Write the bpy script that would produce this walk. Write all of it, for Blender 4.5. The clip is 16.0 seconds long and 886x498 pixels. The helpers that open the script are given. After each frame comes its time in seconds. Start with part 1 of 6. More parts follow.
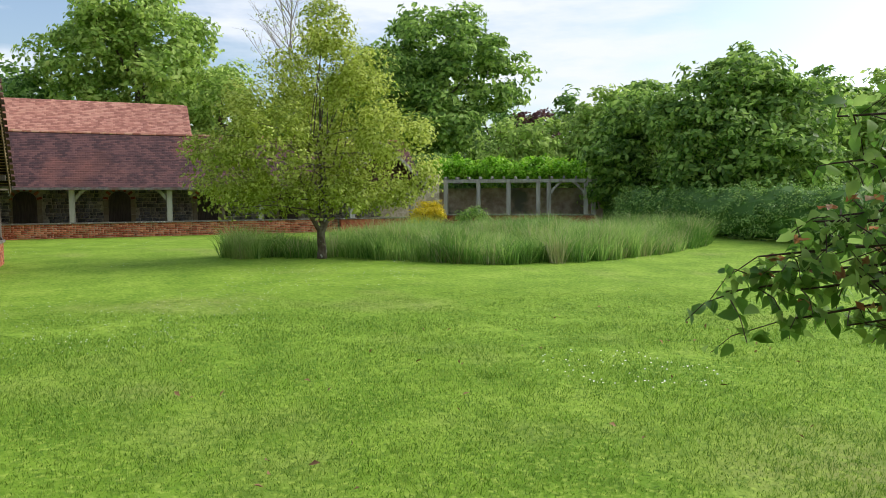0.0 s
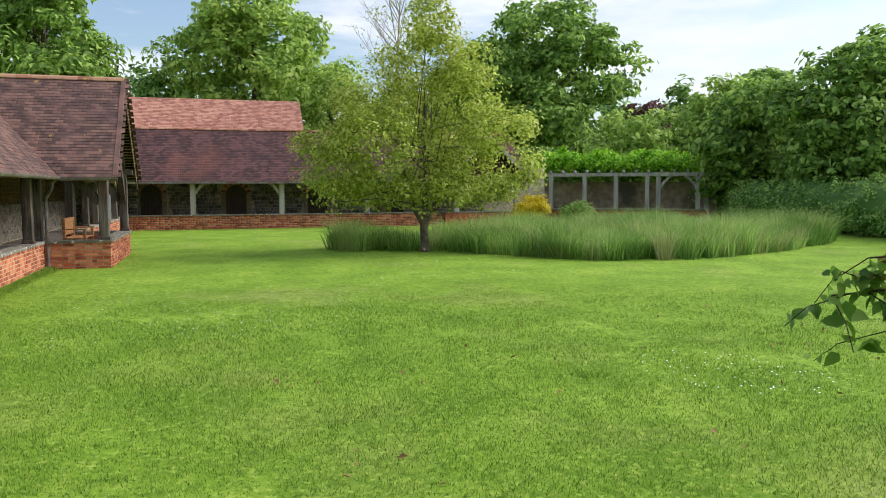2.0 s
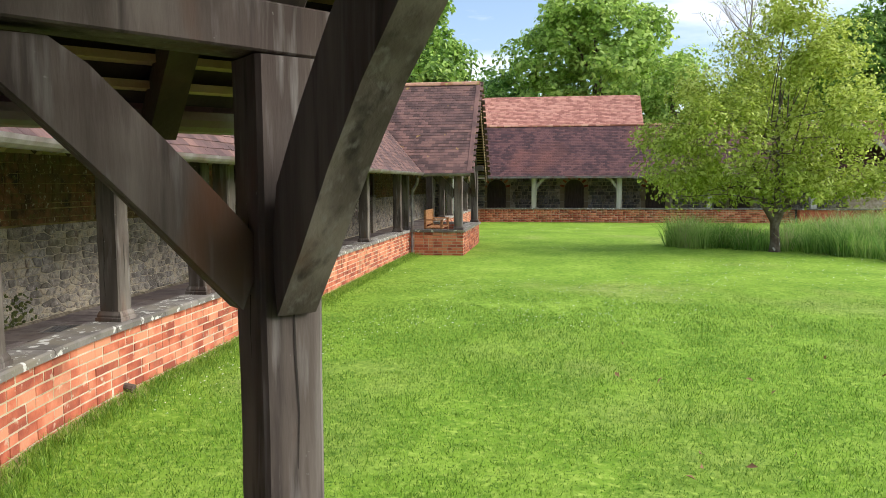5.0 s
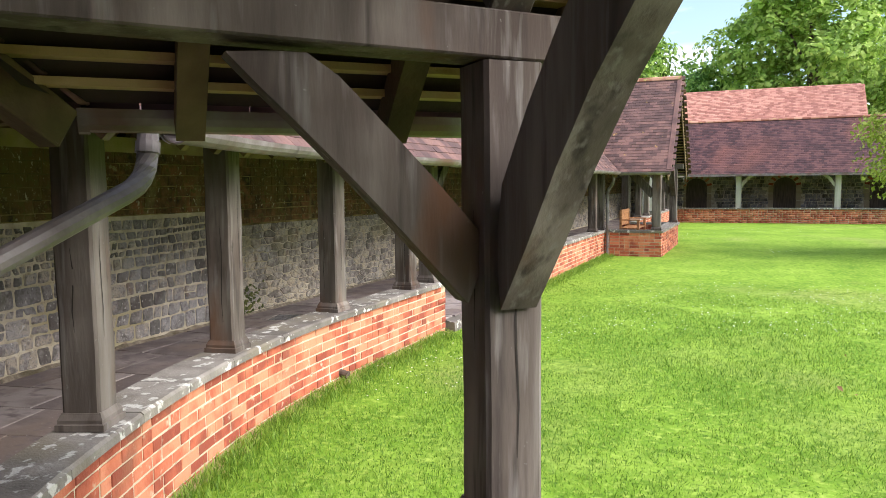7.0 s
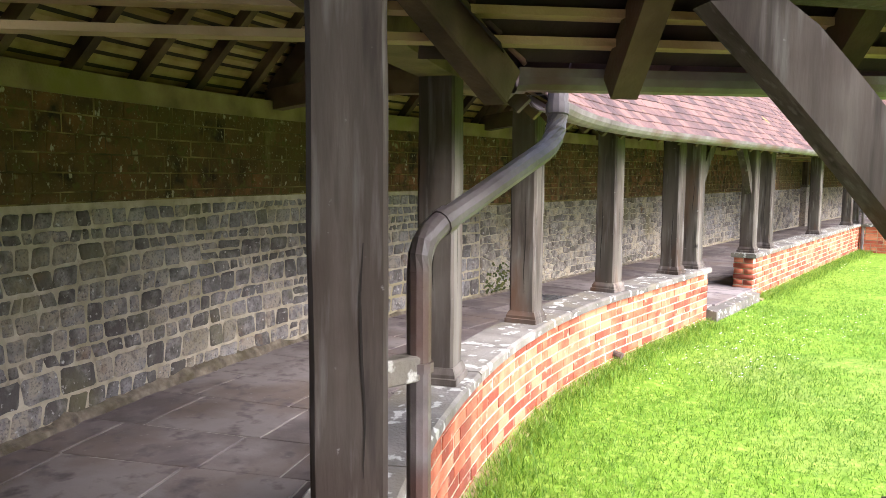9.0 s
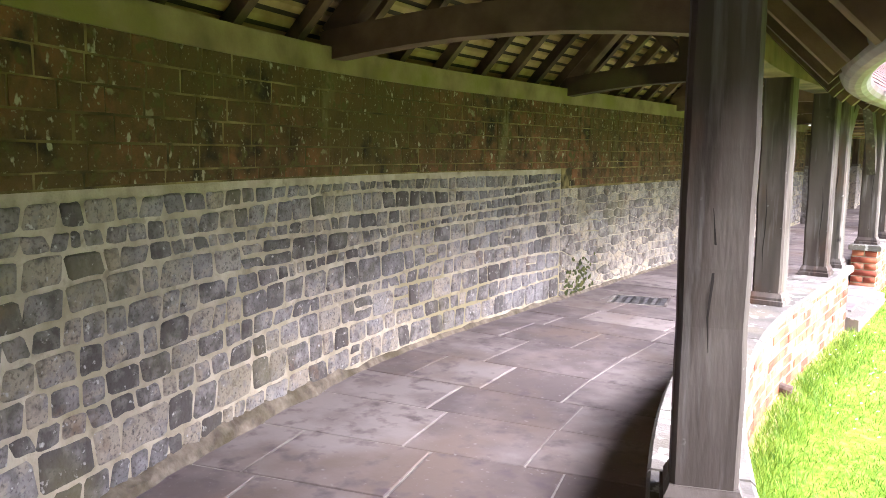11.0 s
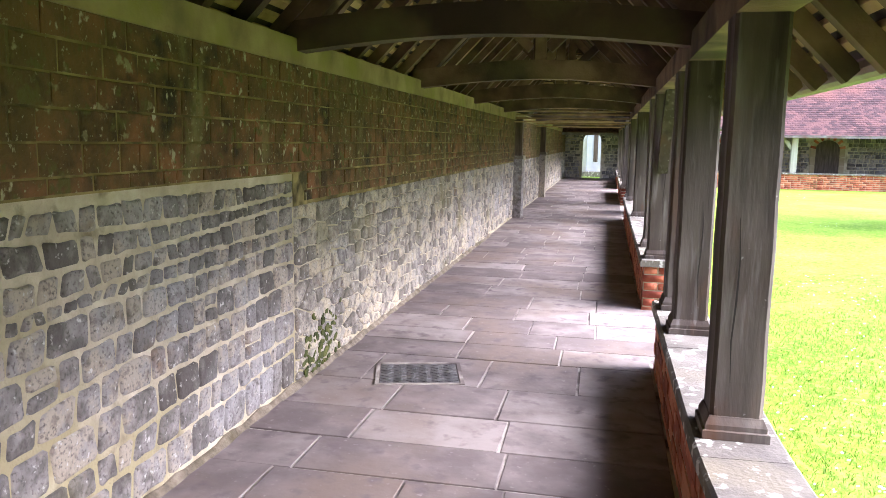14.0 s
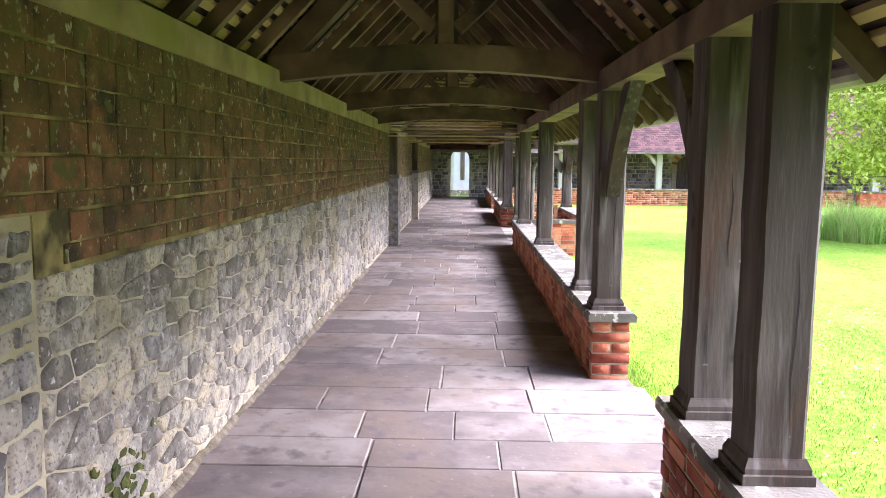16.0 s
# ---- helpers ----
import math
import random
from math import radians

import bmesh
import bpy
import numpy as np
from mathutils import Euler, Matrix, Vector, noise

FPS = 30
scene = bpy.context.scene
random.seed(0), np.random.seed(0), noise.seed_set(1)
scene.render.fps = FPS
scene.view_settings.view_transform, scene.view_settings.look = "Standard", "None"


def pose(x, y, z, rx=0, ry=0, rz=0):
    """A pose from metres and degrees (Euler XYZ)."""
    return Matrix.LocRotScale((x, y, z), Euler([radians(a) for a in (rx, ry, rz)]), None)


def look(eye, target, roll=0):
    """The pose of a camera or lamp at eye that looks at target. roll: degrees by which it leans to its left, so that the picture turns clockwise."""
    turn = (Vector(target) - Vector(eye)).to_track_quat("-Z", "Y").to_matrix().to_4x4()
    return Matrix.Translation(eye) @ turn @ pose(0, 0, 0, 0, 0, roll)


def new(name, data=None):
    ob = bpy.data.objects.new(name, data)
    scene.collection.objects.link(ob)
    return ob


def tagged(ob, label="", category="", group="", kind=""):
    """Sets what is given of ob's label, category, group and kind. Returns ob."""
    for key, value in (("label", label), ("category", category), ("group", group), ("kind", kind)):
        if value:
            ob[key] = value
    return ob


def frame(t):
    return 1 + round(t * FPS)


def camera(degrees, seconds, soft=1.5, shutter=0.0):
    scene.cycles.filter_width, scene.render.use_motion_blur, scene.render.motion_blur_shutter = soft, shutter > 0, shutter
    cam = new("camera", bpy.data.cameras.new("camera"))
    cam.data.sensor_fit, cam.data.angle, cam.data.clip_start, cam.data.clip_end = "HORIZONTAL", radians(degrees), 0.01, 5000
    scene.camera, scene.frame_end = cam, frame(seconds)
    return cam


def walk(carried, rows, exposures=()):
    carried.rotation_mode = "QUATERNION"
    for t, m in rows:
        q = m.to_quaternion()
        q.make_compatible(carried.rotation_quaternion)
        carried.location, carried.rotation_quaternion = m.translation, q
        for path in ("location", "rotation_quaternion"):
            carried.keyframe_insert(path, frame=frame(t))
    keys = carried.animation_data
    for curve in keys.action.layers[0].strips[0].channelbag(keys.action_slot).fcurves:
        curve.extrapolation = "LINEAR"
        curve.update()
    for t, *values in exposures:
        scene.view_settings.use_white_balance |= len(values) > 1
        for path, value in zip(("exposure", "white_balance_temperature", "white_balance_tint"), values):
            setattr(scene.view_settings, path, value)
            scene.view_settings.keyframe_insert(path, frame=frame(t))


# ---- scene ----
cam = camera(60.7, 16.0, soft=0.9)
METRES, EYE, TILT, LEAN, TURN = 8.0, 1.52, 0.0, 0.0, -24.7
ROWS = [
    (0.0, 0.0, 0.0, 0.0, -0.02, -4.13, 0.26),
    (0.5, -0.0007, -0.0032, 0.0009, 1.77, -4.06, 0.22),
    (1.0, 0.0011, -0.0042, 0.0032, 2.83, -4.32, 0.25),
    (1.5, 0.0082, 0.0049, 0.0019, 4.58, -4.58, 0.2),
    (2.0, 0.0114, 0.008, 0.0005, 8.0, -4.57, 0.19),
    (2.5, 0.0101, 0.0054, 0.0017, 12.7, -4.58, 0.19),
    (3.0, 0.0084, 0.0018, 0.0028, 17.18, -4.64, 0.16),
    (3.5, 0.0071, -0.0012, 0.0028, 21.27, -4.71, 0.13),
    (4.0, 0.006, -0.0043, 0.0026, 25.29, -4.81, 0.09),
    (6.5, 0.0012, -0.0184, 0.0027, 43.612, -4.921, 0.51),
    (7.0, 0.0001, -0.0227, 0.0024, 47.211, -4.8355, 0.62),
    (7.5, -0.0013, -0.0311, 0.0014, 51.11, -4.8, 0.75),
    (8.0, -0.0074, -0.0486, -0.0002, 55.01, -4.86, 0.66),
    (8.5, -0.0205, -0.0732, -0.0038, 58.385, -5.1525, 0.28),
    (9.0, -0.053, -0.0945, -0.0086, 61.955, -5.6675, -0.33),
    (11.5, -0.3365, -0.0585, -0.0135, 60.82, -7.86, -0.7),
    (12.0, -0.3912, -0.0305, -0.0139, 56.86, -8.13, -0.87),
    (12.5, -0.4418, -0.0047, -0.0094, 51.97, -8.27, -0.99),
    (13.0, -0.4968, 0.0217, -0.0094, 47.47, -8.35, -0.93),
    (13.5, -0.5491, 0.064, -0.011, 41.78, -8.29, -0.94),
    (14.0, -0.5967, 0.1062, -0.006, 36.86, -8.17, -0.87),
    (14.5, -0.6423, 0.1479, -0.0043, 32.9, -7.68, -0.76),
    (15.0, -0.6803, 0.1962, -0.0063, 29.62, -6.92, -0.68),
    (15.5, -0.7185, 0.2439, -0.01, 28.06, -6.58, -0.53),
    (16.0, -0.7537, 0.2973, -0.0103, 26.23, -6.64, -0.5),
]
walk(cam, [(t, pose(0, 0, EYE, TILT, LEAN, TURN) @ pose(METRES * x, METRES * y, METRES * z, 90 + pitch, roll, yaw)) for t, x, y, z, yaw, pitch, roll in ROWS],
     exposures=[(0.0, 0.28, 6450, 10), (3.0, 0.38, 6400, 10), (4.5, 0.55, 6300, 11), (6.5, 0.95, 6200, 14), (8.0, 1.4, 6150, 17), (9.2, 1.9, 5950, 20), (11.3, 2.65, 5750, 25), (12.5, 2.55, 5750, 25), (14.5, 2.5, 5700, 25), (16.0, 2.45, 5650, 25)])

# ---- world, sun ----
def lin(r, g, b, a=1.0):
    """Linear colour from 8-bit display values."""
    f = lambda c: (c / 255 / 12.92) if c / 255 <= 0.04045 else ((c / 255 + 0.055) / 1.055) ** 2.4
    return (f(r), f(g), f(b), a)


world = bpy.data.worlds.new("sky")
scene.world = world
world.use_nodes = True
wn, wl = world.node_tree.nodes, world.node_tree.links
wn.clear()
sky = wn.new("ShaderNodeTexSky")
sky.sky_type, sky.sun_disc = "NISHITA", False
sky.sun_elevation, sky.sun_rotation = radians(37), radians(92)
sky.air_density, sky.dust_density, sky.ozone_density = 1.0, 2.0, 1.0
coord = wn.new("ShaderNodeTexCoord")
stretch = wn.new("ShaderNodeMapping")
stretch.inputs["Scale"].default_value = (1.6, 1.6, 7.0)
stretch.inputs["Location"].default_value = (0.35, 0.1, 0.0)
clouds = wn.new("ShaderNodeTexNoise")
clouds.inputs["Scale"].default_value, clouds.inputs["Detail"].default_value = 1.6, 7.0
clouds.inputs["Roughness"].default_value = 0.55
ramp = wn.new("ShaderNodeValToRGB")
ramp.color_ramp.elements[0].position, ramp.color_ramp.elements[1].position = 0.45, 0.60
mixc = wn.new("ShaderNodeMix")
mixc.data_type = "RGBA"
mixc.inputs["B"].default_value = (5.2, 5.45, 5.9, 1)
back = wn.new("ShaderNodeBackground")
back.inputs["Strength"].default_value = 0.15
wout = wn.new("ShaderNodeOutputWorld")
wl.new(coord.outputs["Generated"], stretch.inputs["Vector"])
wl.new(stretch.outputs["Vector"], clouds.inputs["Vector"])
wl.new(clouds.outputs["Fac"], ramp.inputs["Fac"])
wl.new(ramp.outputs["Color"], mixc.inputs["Factor"])
wl.new(sky.outputs["Color"], mixc.inputs["A"])
wl.new(mixc.outputs["Result"], back.inputs["Color"])
wl.new(back.outputs["Background"], wout.inputs["Surface"])

sun = new("sun", bpy.data.lights.new("sun", "SUN"))
sun.data.energy, sun.data.angle, sun.data.color = 2.8, radians(42), (1.0, 0.96, 0.9)
sun.matrix_world = look((39.4, -1.4, 30.2), (0, 0, 0.5))


# ---- materials ----
def material(name, colours, scale=8.0, rough=0.8, bump=0.3, fine=60.0, vary=0.0, stretch=(1, 1, 1), stain=None, stain_scale=1.2,
             stain_low=0.5, stain_high=0.65, metal=0.0, see_through=0.0, spec=0.5, spots=None, spots_scale=30.0, spots_at=0.62, layers=()):
    """A rough natural surface: a colour ramp over noise, fine relief, a tone of its own for each piece, stains and spots."""
    m = bpy.data.materials.new(name)
    m.use_nodes = True
    n, l = m.node_tree.nodes, m.node_tree.links
    bsdf = n["Principled BSDF"]
    tex = n.new("ShaderNodeTexCoord")
    mp = n.new("ShaderNodeMapping")
    mp.inputs["Scale"].default_value = stretch
    geo = n.new("ShaderNodeNewGeometry")
    info = n.new("ShaderNodeObjectInfo")
    l.new(geo.outputs["Position"], mp.inputs["Vector"])
    big = n.new("ShaderNodeTexNoise")
    big.inputs["Scale"].default_value, big.inputs["Detail"].default_value = scale, 6.0
    l.new(mp.outputs["Vector"], big.inputs["Vector"])
    rmp = n.new("ShaderNodeValToRGB")
    els = rmp.color_ramp.elements
    while len(els) < len(colours):
        els.new(0.5)
    for i, c in enumerate(colours):
        els[i].position = 0.3 + 0.4 * i / max(1, len(colours) - 1)
        els[i].color = c
    add = n.new("ShaderNodeMath")
    add.operation = "ADD"
    l.new(geo.outputs["Random Per Island"], add.inputs[0])
    l.new(info.outputs["Random"], add.inputs[1])
    fr = n.new("ShaderNodeMath")
    fr.operation = "FRACT"
    l.new(add.outputs[0], fr.inputs[0])
    shift = n.new("ShaderNodeMath")
    shift.operation = "MULTIPLY_ADD"
    shift.inputs[1].default_value, shift.inputs[2].default_value = vary, -vary / 2
    l.new(fr.outputs[0], shift.inputs[0])
    tot = n.new("ShaderNodeMath")
    tot.operation = "ADD"
    l.new(big.outputs["Fac"], tot.inputs[0])
    l.new(shift.outputs[0], tot.inputs[1])
    l.new(tot.outputs[0], rmp.inputs["Fac"])
    colour = rmp.outputs["Color"]

    def over(colour, tint, size, low, high, seed, pull=None):
        nz = n.new("ShaderNodeTexNoise")
        nz.noise_dimensions = "4D"
        nz.inputs["W"].default_value = seed
        nz.inputs["Scale"].default_value, nz.inputs["Detail"].default_value = size, 5.0
        if pull:
            mq = n.new("ShaderNodeMapping")
            mq.inputs["Scale"].default_value = pull
            l.new(geo.outputs["Position"], mq.inputs["Vector"])
            l.new(mq.outputs["Vector"], nz.inputs["Vector"])
        else:
            l.new(geo.outputs["Position"], nz.inputs["Vector"])
        mr = n.new("ShaderNodeMapRange")
        mr.inputs["From Min"].default_value, mr.inputs["From Max"].default_value = low, high
        l.new(nz.outputs["Fac"], mr.inputs["Value"])
        mx = n.new("ShaderNodeMix")
        mx.data_type = "RGBA"
        l.new(mr.outputs["Result"], mx.inputs["Factor"])
        l.new(colour, mx.inputs["A"])
        mx.inputs["B"].default_value = tint
        return mx.outputs["Result"]

    if stain:
        colour = over(colour, stain, stain_scale, stain_low, stain_high, 3.1)
    if spots:
        colour = over(colour, spots, spots_scale, spots_at, spots_at + 0.05, 7.7)
    for k, (tint, size, low, high, pull) in enumerate(layers):
        colour = over(colour, tint, size, low, high, 11.3 + 2.9 * k, pull)
    l.new(colour, bsdf.inputs["Base Color"])
    bsdf.inputs["Roughness"].default_value, bsdf.inputs["Metallic"].default_value = rough, metal
    bsdf.inputs["Specular IOR Level"].default_value = spec
    if bump:
        small = n.new("ShaderNodeTexNoise")
        small.inputs["Scale"].default_value, small.inputs["Detail"].default_value = fine, 4.0
        l.new(mp.outputs["Vector"], small.inputs["Vector"])
        bp = n.new("ShaderNodeBump")
        bp.inputs["Strength"].default_value, bp.inputs["Distance"].default_value = bump, 0.01
        l.new(small.outputs["Fac"], bp.inputs["Height"])
        l.new(bp.outputs["Normal"], bsdf.inputs["Normal"])
    if see_through:
        tr = n.new("ShaderNodeBsdfTranslucent")
        l.new(colour, tr.inputs["Color"])
        ms = n.new("ShaderNodeMixShader")
        ms.inputs["Fac"].default_value = see_through
        l.new(bsdf.outputs["BSDF"], ms.inputs[1])
        l.new(tr.outputs["BSDF"], ms.inputs[2])
        l.new(ms.outputs["Shader"], n["Material Output"].inputs["Surface"])
    return m


def leafy(name, *colours, see=0.45, vary=0.9, rough=0.5, size=1.4):
    return material(name, [lin(*c) for c in colours], scale=size, rough=rough, bump=0.0, vary=vary, see_through=see, spec=0.3)


M = dict(
    lawn=material("lawn_soil", [lin(102, 137, 40), lin(122, 156, 49), lin(142, 170, 64)], scale=0.9, rough=0.9, bump=1.0, fine=34, stain=lin(150, 152, 92), stain_scale=0.5, stain_low=0.54, stain_high=0.8, spec=0.1,
                  layers=((lin(90, 126, 34), 7.0, 0.5, 0.72, None), (lin(160, 182, 80), 19.0, 0.5, 0.7, None), (lin(72, 106, 30), 30.0, 0.57, 0.7, None))),
    blades=leafy("grass_blades", (94, 130, 38), (118, 154, 48), (152, 181, 75), see=0.4, vary=0.8, size=3.5),
    oak=material("weathered_oak", [lin(60, 51, 44), lin(86, 77, 69), lin(122, 113, 104)], scale=2.6, rough=0.85, bump=0.16, fine=40, stretch=(2.2, 2.2, 0.3), vary=0.15, stain=lin(58, 42, 32), stain_scale=1.6, stain_low=0.5, stain_high=0.75, spots=lin(134, 131, 124), spots_scale=34, spots_at=0.7,
                 layers=((lin(40, 32, 28), 6.0, 0.55, 0.72, (2.5, 2.5, 0.25)), (lin(124, 119, 113), 9.0, 0.56, 0.8, (3.5, 3.5, 0.3)), (lin(36, 28, 24), 5.0, 0.68, 0.74, (1, 1, 0.7)), (lin(96, 66, 44), 2.4, 0.58, 0.74, (1.6, 1.6, 0.5)))),
    beam=material("roof_oak", [lin(76, 59, 43), lin(104, 83, 61), lin(128, 106, 79)], scale=4, rough=0.85, bump=0.3, fine=60, vary=0.35, stain=lin(58, 45, 34), stain_scale=2.0, layers=((lin(98, 96, 56), 2.2, 0.55, 0.8, None),)),
    batten=material("sawn_batten", [lin(142, 114, 72), lin(174, 146, 100), lin(190, 164, 120)], scale=5, rough=0.85, bump=0.3, vary=0.5),
    mossy=material("mossy_oak", [lin(118, 104, 70), lin(146, 130, 88), lin(166, 151, 104)], scale=4, rough=0.9, bump=0.4, stain=lin(136, 130, 64), stain_scale=2.2),
    tile=material("clay_tile", [lin(76, 56, 52), lin(100, 74, 68), lin(124, 92, 82)], scale=3, rough=0.85, bump=0.4, fine=40, vary=0.4, stain=lin(92, 68, 64), stain_scale=0.7, stain_low=0.55, stain_high=0.85, spots=lin(166, 132, 76), spots_scale=5, spots_at=0.68),
    tile_far=material("dark_clay_tile", [lin(64, 42, 43), lin(82, 54, 55), lin(102, 68, 65)], scale=1.5, rough=0.85, bump=0.3, fine=30, vary=0.45, stain=lin(134, 84, 70), stain_scale=0.4, stain_low=0.55, stain_high=0.8),
    tile_red=material("orange_clay_tile", [lin(158, 104, 90), lin(184, 126, 108), lin(200, 146, 126)], scale=2, rough=0.85, bump=0.3, vary=0.5),
    brick=material("red_brick", [lin(140, 68, 48), lin(182, 98, 68), lin(206, 134, 100)], scale=5, rough=0.9, bump=0.5, fine=60, vary=0.5, stain=lin(126, 92, 70), stain_scale=2.6, stain_low=0.56, stain_high=0.8, layers=((lin(196, 176, 150), 14.0, 0.62, 0.74, None),)),
    mortar=material("lime_mortar", [lin(170, 158, 132), lin(192, 181, 155), lin(210, 201, 178)], scale=9, rough=0.95, bump=0.8, fine=90, stain=lin(166, 155, 118), stain_scale=1.3, layers=((lin(140, 128, 104), 11.0, 0.58, 0.72, None),)),
    stone=material("grey_rubble_stone", [lin(92, 87, 80), lin(122, 117, 110), lin(146, 141, 135), lin(168, 157, 139)], scale=13, rough=0.9, bump=0.8, fine=55, vary=0.5, stain=lin(166, 164, 164), stain_scale=1.5, stain_low=0.5, stain_high=0.78,
                   layers=((lin(122, 98, 74), 4.2, 0.62, 0.74, None), (lin(82, 76, 71), 70.0, 0.52, 0.72, None), (lin(96, 90, 85), 18.0, 0.54, 0.72, None), (lin(196, 193, 186), 36.0, 0.62, 0.7, None), (lin(118, 112, 74), 1.7, 0.56, 0.8, None))),
    rubble=material("pale_random_rubble", [lin(112, 105, 95), lin(146, 139, 126), lin(172, 164, 148), lin(190, 177, 150)], scale=13, rough=0.9, bump=0.8, fine=55, vary=0.4, stain=lin(166, 164, 164), stain_scale=1.5, stain_low=0.5, stain_high=0.78,
                   layers=((lin(122, 98, 74), 4.2, 0.62, 0.74, None), (lin(82, 76, 71), 70.0, 0.52, 0.72, None), (lin(96, 90, 85), 18.0, 0.54, 0.72, None), (lin(196, 193, 186), 36.0, 0.62, 0.7, None), (lin(118, 112, 74), 1.7, 0.56, 0.8, None))),
    band=material("mossy_brick", [lin(66, 49, 29), lin(104, 77, 47), lin(136, 92, 60)], scale=9, rough=0.95, bump=0.8, fine=60, vary=0.22, stain=lin(94, 80, 40), stain_scale=0.9, stain_low=0.44, stain_high=0.66, spots=lin(140, 132, 92), spots_scale=13, spots_at=0.63,
                  layers=((lin(50, 42, 26), 5.0, 0.56, 0.68, None), (lin(134, 126, 82), 2.2, 0.6, 0.75, (2, 2, 0.6)), (lin(176, 170, 138), 22.0, 0.63, 0.68, (1, 1, 0.6)), (lin(150, 144, 108), 48.0, 0.62, 0.68, None), (lin(92, 88, 44), 16.0, 0.56, 0.66, None))),
    band_joint=material("mossy_mortar", [lin(98, 84, 46), lin(132, 116, 68), lin(172, 156, 102)], scale=5, rough=0.95, bump=0.5, stain=lin(84, 78, 42), stain_scale=1.0, layers=((lin(70, 62, 36), 6.0, 0.5, 0.66, None),)),
    coping=material("sandstone_coping", [lin(98, 92, 84), lin(120, 114, 105), lin(142, 136, 126)], scale=5, rough=0.9, bump=0.5, vary=0.4, spots=lin(192, 190, 180), spots_scale=15, spots_at=0.57, stain=lin(120, 112, 94), stain_scale=2.0),
    flag=material("york_flagstone", [lin(116, 106, 103), lin(136, 126, 122), lin(156, 146, 141)], scale=4, rough=0.88, bump=0.5, fine=14, vary=0.45, stain=lin(130, 116, 106), stain_scale=1.2, spec=0.2, layers=((lin(112, 101, 101), 9.0, 0.54, 0.7, None), (lin(152, 142, 138), 30.0, 0.62, 0.72, None))),
    joint=material("pale_pointing", [lin(160, 152, 142), lin(186, 178, 168), lin(140, 130, 120)], scale=4, rough=0.95, bump=0.4, layers=((lin(104, 94, 90), 3.0, 0.52, 0.62, None),)),
    iron=material("cast_iron_paint", [lin(92, 83, 80), lin(114, 106, 104), lin(136, 129, 127)], scale=6, rough=0.45, bump=0.15, stain=lin(96, 72, 64), stain_scale=3.0),
    dark_door=material("dark_door_oak", [lin(64, 53, 45), lin(86, 73, 62), lin(106, 92, 79)], scale=5, rough=0.8, bump=0.3, stretch=(6, 6, 0.5)),
    white=material("white_paint", [lin(184, 186, 192), lin(200, 202, 208)], scale=3, rough=0.6, bump=0.1),
    render_wall=material("lime_render", [lin(196, 190, 180), lin(214, 208, 198)], scale=2, rough=0.9, bump=0.2),
    bark=material("lichened_bark", [lin(70, 58, 46), lin(98, 86, 72), lin(128, 118, 104)], scale=6, rough=0.95, bump=0.8, fine=40, spots=lin(190, 188, 176), spots_scale=9, spots_at=0.6),
    twig=material("dark_bark", [lin(58, 44, 36), lin(82, 66, 54)], scale=9, rough=0.9, bump=0.5),
    grey_twig=material("grey_bark", [lin(128, 120, 112), lin(156, 150, 144)], scale=9, rough=0.9, bump=0.2),
    bench=material("teak_bench", [lin(128, 86, 50), lin(160, 112, 70), lin(184, 136, 90)], scale=6, rough=0.6, bump=0.3, stretch=(1, 1, 4)),
    iron_lid=material("galvanised_lid", [lin(96, 94, 94), lin(124, 122, 122), lin(140, 138, 136)], scale=12, rough=0.5, bump=0.4, metal=0.6),
    tree_a=leafy("leaf_yellow_green", (144, 160, 58), (178, 194, 80), (210, 220, 118), see=0.5),
    tree_b=leafy("leaf_mid_green", (100, 134, 58), (138, 174, 78), (176, 206, 106), see=0.5),
    tree_c=leafy("leaf_deep_green", (90, 124, 62), (120, 160, 80), (158, 190, 104), see=0.5),
    tree_d=leafy("leaf_fresh_green", (136, 166, 76), (170, 200, 94), (202, 224, 124), see=0.5),
    tree_e=leafy("leaf_purple", (84, 54, 58), (110, 72, 70)),
    vine=leafy("leaf_vine", (112, 166, 30), (148, 204, 46), (182, 224, 80), see=0.5),
    yellow=leafy("leaf_golden", (200, 180, 20), (226, 204, 30), (236, 220, 70)),
    hedge=leafy("leaf_hedge", (98, 138, 64), (134, 174, 84), (172, 202, 112), see=0.3),
    reed=leafy("blade_reed", (90, 132, 54), (130, 170, 78), (184, 206, 122), see=0.45, vary=0.4, size=0.7),
    reed_pale=leafy("blade_pale_reed", (150, 164, 96), (178, 180, 120), (190, 186, 140), see=0.3),
    shrub=leafy("leaf_shrub", (92, 134, 52), (126, 168, 72), (160, 192, 104), see=0.5),
    red_tip=leafy("leaf_red_tip", (168, 112, 74), (190, 142, 96)),
    soil=material("dry_soil", [lin(140, 122, 84), lin(168, 150, 108), lin(150, 150, 90)], scale=9, rough=0.95, bump=0.8, stain=lin(120, 136, 60), stain_scale=4.0),
    moss=material("moss", [lin(44, 52, 16), lin(70, 78, 26), lin(104, 104, 46)], scale=14, rough=0.95, bump=1.0, fine=90),
    pale_oak=material("silvered_oak", [lin(136, 129, 120), lin(166, 160, 151), lin(190, 185, 178)], scale=3.2, rough=0.85, bump=0.3, fine=45, stretch=(2.2, 2.2, 0.22), vary=0.15),
    dark_bed=material("dark_tile_underside", [lin(52, 42, 38), lin(70, 56, 50)], scale=6, rough=0.95, bump=0.3),
    shake=material("drying_crack", [lin(38, 32, 28), lin(48, 42, 36)], rough=0.95, bump=0.0),
